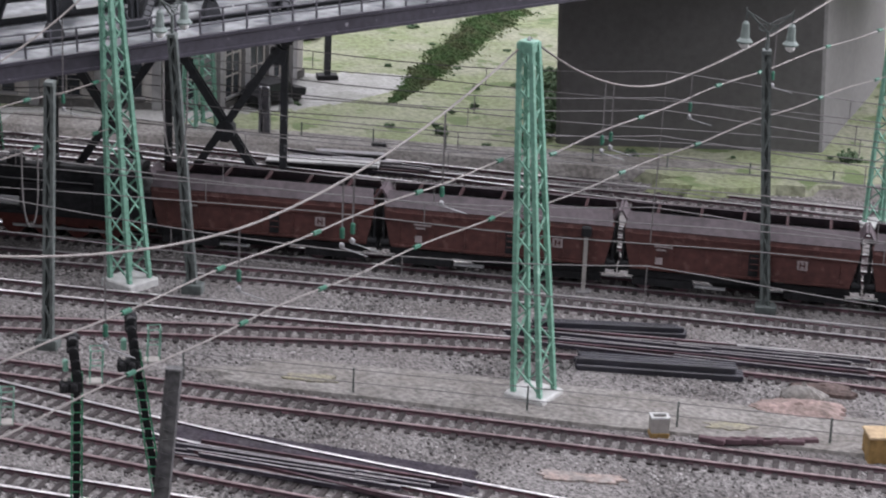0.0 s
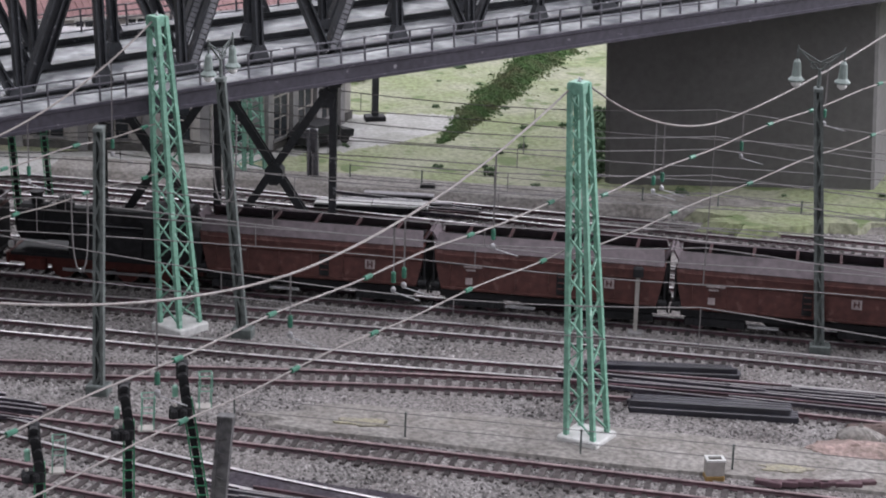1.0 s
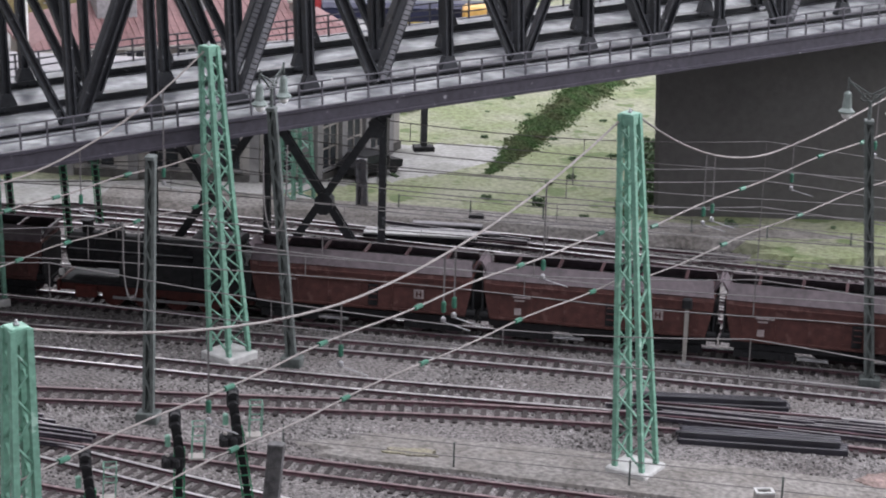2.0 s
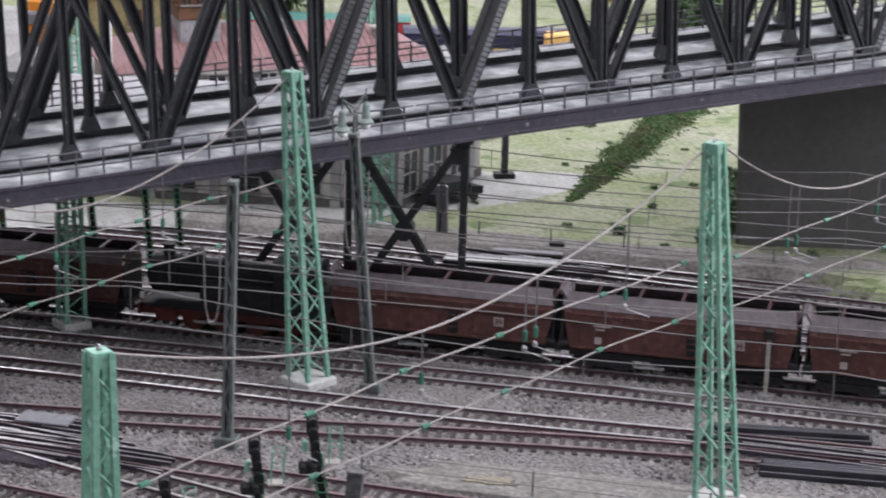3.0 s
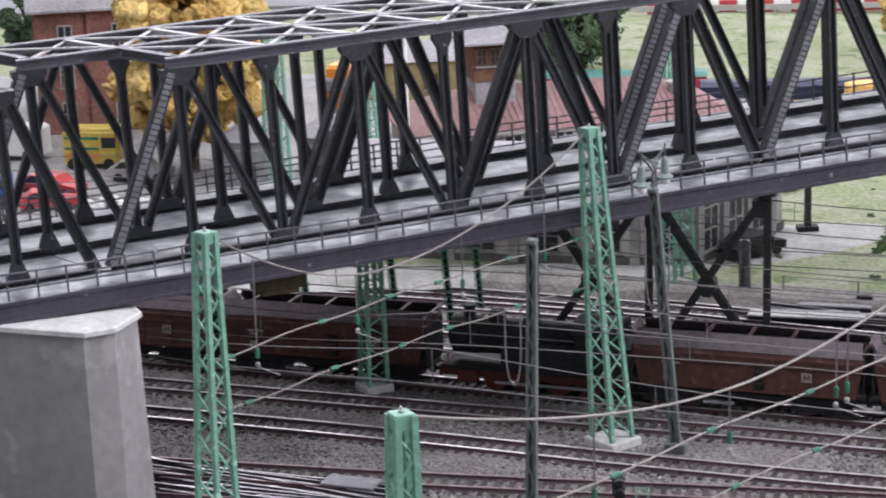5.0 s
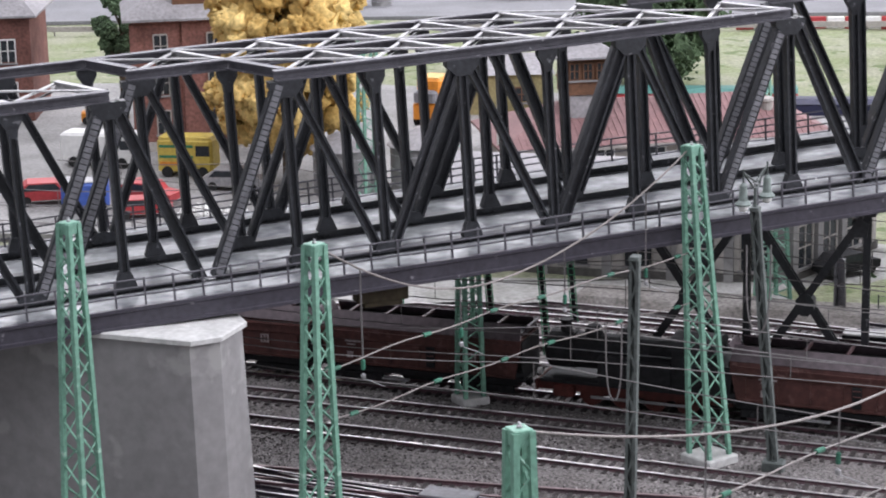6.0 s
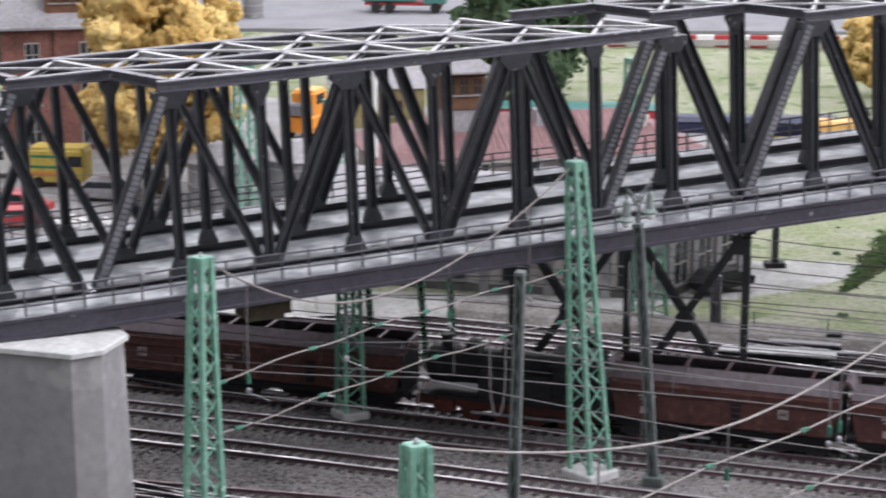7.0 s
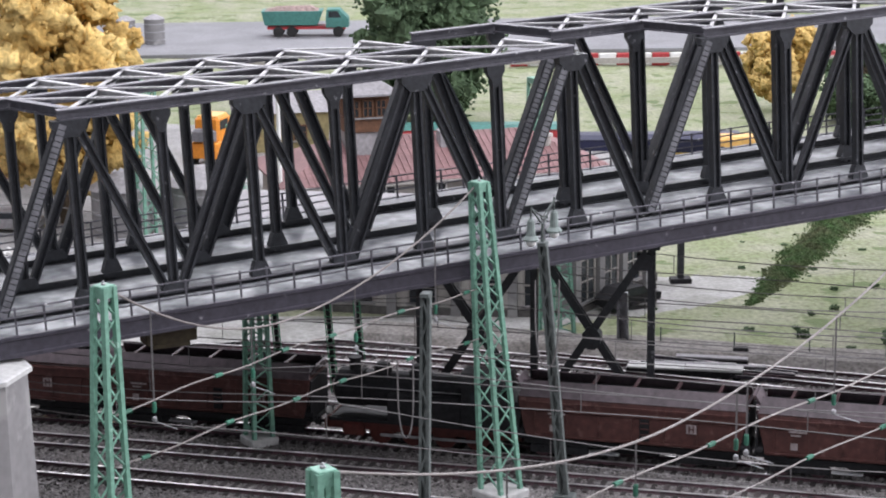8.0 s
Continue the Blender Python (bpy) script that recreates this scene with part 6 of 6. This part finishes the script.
def flat_wagon(x, y, z, turn, l, mat, label, top=None):
    root = thing("goods_wagon", x, y, z, turn, label, "wagon", "far wagons")
    part("body", Mesh().chamfer(-l / 2, l / 2, -1.4, 1.4, 0.9, 2.5, 0.1), mat, root)
    part("roof", Mesh().loft([[(px, -1.5, 2.5), (px, -0.8, 2.85), (px, 0.8, 2.85), (px, 1.5, 2.5)] for px in (-l / 2, l / 2)]), top or mat, root)
    part("sill", Mesh().box(-l / 2, l / 2, -1.43, 1.43, 1.2, 1.32), YELLOW, root, "yellow sill stripe")
    for px in (-l * 0.32, l * 0.32):
        for py in (-0.75, 0.75):
            part("wheel", Mesh().rod((px, py - 0.08, 0.5), (px, py + 0.08, 0.5), 0.5, n=12), TYRE, root)


flat_wagon(26.0, 184.5, -0.9, -4, 15, NAVY, "dark navy low wagon with a yellow sill")
flat_wagon(11.5, 189, -0.55, -4, 16, RED, "red railcar with a faded teal roof", TEALPAINT)

# ---- buildings ----


def window_at(parent, x, y, z, w, h, face, frame_mat=WHITE):
    """A framed window set into a wall; face: (0, -1) for a wall towards -y, (1, 0) towards +x."""
    fx, fy = face
    def blk(a0, a1, d0, d1, z0, z1):
        if fy:
            return Mesh().box(x + a0, x + a1, *sorted((y + fy * d0, y + fy * d1)), z + z0, z + z1)
        return Mesh().box(*sorted((x + fx * d0, x + fx * d1)), y + a0, y + a1, z + z0, z + z1)
    win = part("window", blk(-w / 2, w / 2, -0.1, 0.03, 0, h), GLASS, parent, "dark window pane")
    for a0, a1, z0, z1 in ((-w / 2 - 0.1, -w / 2, -0.1, h + 0.1), (w / 2, w / 2 + 0.1, -0.1, h + 0.1), (-w / 2, w / 2, h, h + 0.12), (-0.05, 0.05, 0, h), (-w / 2, w / 2, h * 0.5, h * 0.5 + 0.07)):
        part("window_frame", blk(a0, a1, -0.05, 0.1, z0, z1), frame_mat, win)
    part("window_sill", blk(-w / 2 - 0.2, w / 2 + 0.2, -0.05, 0.2, -0.22, -0.1), CONCRETE, win)


def hip_roof(l, w, z0, z1, over_l=0.6, ridge=None):
    a, b = l / 2 + over_l, w / 2 + over_l
    r = ridge if ridge is not None else max(l / 2 - w / 2, 0.3)
    return Mesh().loft([[(-a, -b, z0 - 0.18), (a, -b, z0 - 0.18), (a, b, z0 - 0.18), (-a, b, z0 - 0.18)], [(-a, -b, z0), (a, -b, z0), (a, b, z0), (-a, b, z0)],
                        [(-r, -0.05, z1), (r, -0.05, z1), (r, 0.05, z1), (-r, 0.05, z1)]])


def engine_shed():
    root = thing("engine_shed", 5.7, 167.0, 0.5, 12, "low building with faded red hip roof and lookout tower", "building", "buildings")
    part("wall", Mesh().box(-12.4, 12.4, -5.6, 5.6, -0.4, 2.45), WALLGREY, root)
    roof = part("roof", hip_roof(24.8, 11.2, 2.5, 4.95, 0.8, 7.2), ROOFRED, root)
    part("gutter", Mesh().box(-13.3, 13.3, -6.5, -6.41, 2.26, 2.46), WALLGREY, root, "grey gutter")
    for i in range(52):
        x = -13.0 + i * 0.51
        top = 1.0 if abs(x) <= 7.2 else max(0.0, 1 - (abs(x) - 7.2) / 6.0)
        if top > 0.03:
            part("roof_rib", Mesh().bar((x, -6.38, 2.53), (x * (1 if abs(x) <= 7.2 else 1), -6.38 + 6.3 * top, 2.53 + 2.44 * top), 0.10, 0.07), ROOFRED, roof)
    for x in (-9, -5, -1, 3, 7, 10.5):
        window_at(root, x, -5.6, 0.7, 1.3, 1.3, (0, -1))
    part("tower_base", Mesh().chamfer(-7.2, -4.1, -2.6, 0.5, 3.2, 5.75, 0.05), ROOFGREY, root, "grey sheet-clad tower base")
    part("tower_room", Mesh().chamfer(-7.35, -3.95, -2.75, 0.65, 5.75, 8.6, 0.05), WOODBROWN, root, "brown boarded lookout room")
    part("tower_sill", Mesh().box(-7.45, -3.85, -2.85, 0.75, 6.75, 6.87), WOODBROWN, root)
    for x in (-6.7, -5.65, -4.6):
        window_at(root, x, -2.75, 7.0, 0.62, 1.15, (0, -1), WOODBROWN)
    for y in (-1.9, -0.3):
        window_at(root, -3.95, y, 7.0, 0.62, 1.15, (1, 0), WOODBROWN)
    part("tower_roof", Mesh().loft([[(-8.2, -3.6, 8.6), (-3.1, -3.6, 8.6), (-3.1, 1.5, 8.6), (-8.2, 1.5, 8.6)], [(-8.2, -3.6, 8.75), (-3.1, -3.6, 8.75), (-3.1, 1.5, 8.75), (-8.2, 1.5, 8.75)],
                                    [(-5.9, -1.3, 10.1), (-5.4, -1.3, 10.1), (-5.4, -0.8, 10.1), (-5.9, -0.8, 10.1)]]), ROOFGREY, root, "grey slate tower roof")
    part("vent", Mesh().lathe(8.6, -2.4, [(0.5, 3.5), (0.5, 4.5), (0.7, 4.6), (0.66, 4.8), (0.42, 4.85)], 14), WALLGREY, root, "round pale roof ventilator")
    part("duct", Mesh().chamfer(0.2, 1.4, -2.2, -0.9, 3.6, 5.4, 0.05), ROOFGREY, root, "grey sheet-metal roof duct")
    return root


engine_shed()


def brick_house():
    root = thing("brick_house", -30.3, 177, 0.5, 12, "tall red brick house with a grey slate hip roof and dormer", "house", "buildings")
    part("wall", Mesh().box(-6.4, 6.4, -5, 5, -0.4, 11.0), BRICK, root)
    part("cornice", Mesh().box(-6.6, 6.6, -5.2, 5.2, 10.6, 11.0), BRICK, root, "brick cornice")
    for x in (-6.4, -2.2, 2.2, 6.4):
        part("pilaster", Mesh().box(x - 0.35, x + 0.35, -5.18, -5.0, 0.9, 10.6), BRICK, root, "brick pilaster")
    part("plinth", Mesh().box(-6.5, 6.5, -5.1, 5.1, -0.4, 0.9), WALLGREY, root, "grey stone plinth")
    part("roof", hip_roof(12.8, 10, 11.0, 15.4, 0.9, 1.8), ROOFGREY, root)
    part("turret", Mesh().chamfer(-3.2, 0.2, -4.6, -1.4, 11.6, 15.0, 0.05), WOODBROWN, root, "dark boarded dormer")
    part("turret_roof", Mesh().loft([[(-3.7, -5.1, 15.0), (0.7, -5.1, 15.0), (0.7, -0.9, 15.0), (-3.7, -0.9, 15.0)], [(-1.8, -3.2, 16.8), (-1.2, -3.2, 16.8), (-1.2, -2.8, 16.8), (-1.8, -2.8, 16.8)]]), ROOFGREY, root, "grey dormer roof")
    for x in (-2.5, -1.5, -0.5):
        window_at(root, x, -4.6, 12.9, 0.5, 1.2, (0, -1), WOODBROWN)
    for z in (1.6, 4.8, 7.8):
        for x in (-4.3, 0, 4.3):
            window_at(root, x, -5, z, 1.0, 1.8, (0, -1), WALLGREY)
        for y in (-3, 0, 3):
            window_at(root, 6.4, y, z, 1.0, 1.8, (1, 0), WALLGREY)
    return root


brick_house()
root = thing("brick_house", -53.0, 190, 0.5, 5, "red brick house at the end of the street", "house", "buildings")
part("wall", Mesh().box(-5, 5, -5, 5, -0.4, 9.5), BRICK, root)
part("roof", hip_roof(10, 10, 9.5, 13.5, 0.7, 1.5), ROOFGREY, root)
for z in (1.6, 5.4):
    for x in (-3, 0, 3):
        window_at(root, x, -5, z, 1.2, 1.9, (0, -1))


def wall_box(p, q, a0, a1, d0, d1, z0, z1):
    """A block on the wall that runs from p to q: a along the wall, d outwards from it."""
    p, q = Vector((*p, 0)), Vector((*q, 0))
    u = (q - p).normalized()
    n = Vector((u.y, -u.x, 0))
    return Mesh().loft([[tuple(p + u * i + n * j + Vector((0, 0, z))) for i, j in ((a0, d0), (a0, d1), (a1, d1), (a1, d0))] for z in (z0, z1)])


def station():
    """A long plastered front and an end wall set askew to it, both with pilasters and tall windows."""
    root = thing("station_building", 4.9, 137.4, 0, -12, "grey plastered station building with pilasters and tall dark windows", "building", "buildings")
    plan = [(-15, -5.4), (9.0, -5.4), (13.6, 5.2), (-15, 5.5)]

    def grown(g, z):
        return [(-15 - g, -5.4 - g, z), (9.0 + g * 0.7, -5.4 - g, z), (13.6 + g * 1.3, 5.2 + g, z), (-15 - g, 5.5 + g, z)]
    part("wall", Mesh().loft([[(x, y, z) for x, y in plan] for z in (-0.4, 5.1)]), STATIONWALL, root)
    part("plinth", Mesh().loft([grown(0.1, -0.4), grown(0.1, 0.45)]), DARKCON, root, "dark stained plinth")
    part("cornice", Mesh().loft([grown(0.3, 5.1), grown(0.3, 5.4)]), CONCRETE, root)
    part("roof", Mesh().loft([grown(0.5, 5.4), grown(-3.5, 6.0)]), ROOFGREY, root)
    front, end = (plan[0], plan[1]), (plan[1], plan[2])
    for wall, pilasters, windows in ((front, (0.3, 4.4, 8.5, 12.6, 16.7, 20.3, 23.6), (2.3, 6.4, 10.5, 14.6, 18.5, 21.9)), (end, (0.3, 3.45, 6.6, 9.9), (1.9, 5.05, 8.2))):
        for a in pilasters:
            part("pilaster", wall_box(*wall, a - 0.3, a + 0.3, 0.0, 0.3, -0.3, 5.1), CONCRETE, root, "pale pilaster")
        for a in windows:
            w, z0, z1 = 0.85, 0.75, 4.75
            win = part("window", wall_box(*wall, a - w, a + w, -0.1, 0.03, z0, z1), GLASS, root, "tall dark window")
            for a0, a1, b0, b1 in ((-w - 0.12, -w, z0, z1), (w, w + 0.12, z0, z1), (-w, w, z1, z1 + 0.12), (-0.05, 0.05, z0, z1), (-w, w, 2.0, 2.09), (-w, w, 3.4, 3.49)):
                part("window_frame", wall_box(*wall, a + a0, a + a1, -0.05, 0.09, b0, b1), WALLGREY, win)
            part("window_sill", wall_box(*wall, a - w - 0.2, a + w + 0.2, -0.05, 0.2, z0 - 0.15, z0), CONCRETE, win)
    part("awning", wall_box(*front, 7, 17, 0.0, 2.0, 3.9, 4.1), ROOFGREY, root)
    return root


station()


def silo(x, y, z, r, h, label, mat=CONCRETE):
    root = thing("silo", x, y, z, 0, label, "silo", "silos")
    part("shell", Mesh().lathe(0, 0, [(r, -0.3), (r, h), (r * 1.04, h + 0.02), (r * 1.04, h + 0.12)], 24), mat, root)
    part("cone_roof", Mesh().lathe(0, 0, [(r * 1.1, h + 0.12), (r * 1.08, h + 0.2), (r * 0.25, h + r * 0.55), (0.05, h + r * 0.6)], 24), ROOFGREY, root, "pale conical roof")
    for k in range(3):
        part("band", Mesh().lathe(0, 0, [(r + 0.03, h * (k + 0.5) / 3), (r + 0.03, h * (k + 0.5) / 3 + 0.12)], 24), SHINY, root)
    return root


silo(-17.3, 155.0, 0.6, 2.3, 3.3, "round grey tank with a pale conical roof")
silo(-11.5, 156.5, 0.6, 2.5, 3.2, "round grey tank with a pale conical roof")
silo(-25.9, 257, 0.95, 1.15, 2.7, "small grey round tank by the far road")
silo(-22.5, 257, 0.95, 1.2, 2.8, "small grey round tank by the far road")
root = thing("yard_shed", -6.4, 189, 0.5, 4, "small ochre shed with a white roof", "shed", "buildings")
part("wall", Mesh().box(-4, 4, -3, 3, -0.3, 3.6), material("ochre_plaster", (0.26, 0.22, 0.11), 0.9), root)
part("roof", Mesh().loft([[(-4.4, -3.4, 3.6), (4.4, -3.4, 3.6), (4.4, 3.4, 3.6), (-4.4, 3.4, 3.6)], [(-4.0, -0.1, 5.0), (4.0, -0.1, 5.0), (4.0, 0.1, 5.0), (-4.0, 0.1, 5.0)]]), ROOFGREY, root)
window_at(root, 1.5, -3, 1.2, 1.0, 1.2, (0, -1), WOODBROWN)
root = thing("flag_pole", -6.0, 160, 0.6, 0, "plain white pole in the yard", "pole")
part("pole", Mesh().rod((0, 0, -0.3), (0, 0, 10.5), 0.2, 0.16, 12), WHITE, root)
part("foot", Mesh().lathe(0, 0, [(0.7, -0.2), (0.65, 0.3), (0.35, 0.4)], 12), CONCRETE, root)
root = thing("iron_post", 20.88, 139.1, 0, 0, "black iron post standing on the meadow path", "post")
part("post", Mesh().ibeam((0, 0, -0.2), (0, 0, 5.4), 0.42, 0.42, 0.09, (0, 1, 0)), IRON, root)
part("foot", Mesh().chamfer(-0.7, 0.7, -0.5, 0.5, -0.1, 0.25, 0.05), BLACK, root)
FM = "slim green lattice mast far behind the bridge"
lattice_mast(14.8, 172.5, 8.8, 1.5, 0.9, GREEN, FM, (-0.03, 0), group="far masts")
lattice_mast(-15.2, 153.0, 13.0, 1.5, 0.9, GREEN, FM, (0, 0), group="far masts")
lattice_mast(-9.0, 157.2, 8.0, 1.6, 1.0, GREEN, FM, (0, 0), group="far masts")
lattice_mast(11.2, 126.2, 9.0, 1.5, 0.9, GREEN, FM, (-0.02, 0), group="far masts")

# ---- ballast stones: far too many to count ----
rng = np.random.RandomState(4)
count = 150000
uu = rng.uniform(-58, 24, count)
nn = 66 + 56 * rng.random_sample(count) ** 1.25
base = np.array([(1, 0, 0), (0, 1, 0), (-0.8, 0.1, 0), (0.1, -1, 0), (0.1, 0.1, 0.8)])
ang = rng.uniform(0, 6.283, count)
sz = rng.uniform(0.045, 0.115, count)
wx, wy = uu * UX - nn * UY, uu * UY + nn * UX
ca, sa = np.cos(ang), np.sin(ang)
stones = np.empty((count, 5, 3))
jit = base[None] * rng.uniform(0.6, 1.3, (count, 5, 3))
stones[:, :, 0] = (jit[:, :, 0] * ca[:, None] - jit[:, :, 1] * sa[:, None]) * sz[:, None] + wx[:, None]
stones[:, :, 1] = (jit[:, :, 0] * sa[:, None] + jit[:, :, 1] * ca[:, None]) * sz[:, None] + wy[:, None]
stones[:, :, 2] = jit[:, :, 2] * sz[:, None] + GZ
idx = (np.arange(count) * 5)[:, None, None] + np.array([(0, 1, 4), (1, 2, 4), (2, 3, 4), (3, 0, 4)])[None]
me = bpy.data.meshes.new("ballast_stones")
me.from_pydata((stones.reshape(-1, 3) * K).tolist(), [], idx.reshape(-1, 3).tolist())
me.materials.append(STONE)
tagged(new("ballast_stones", me), "loose grey ballast stones between the tracks", "gravel", kind="stuff")

# hanging cable loops beside the lamp mast
root = thing("cable_loop", 0, 0, 0, 0, "loose cable loop hanging from the mast", "cable", "hanging cables")
for x0, z0, drop, wide in ((6.9, 11.0, 4.2, 1.1), (0.4, 8.6, 3.6, 0.7)):
    y0 = 96.2 if x0 > 3 else 92.0
    part("cable", Mesh().wire([(x0 + wide * (0.5 - 0.5 * math.cos(math.pi * k / 14)), y0, z0 - drop * math.sin(math.pi * k / 14) ** 0.5) for k in range(15)], 0.04, 5), THINWIRE, root)
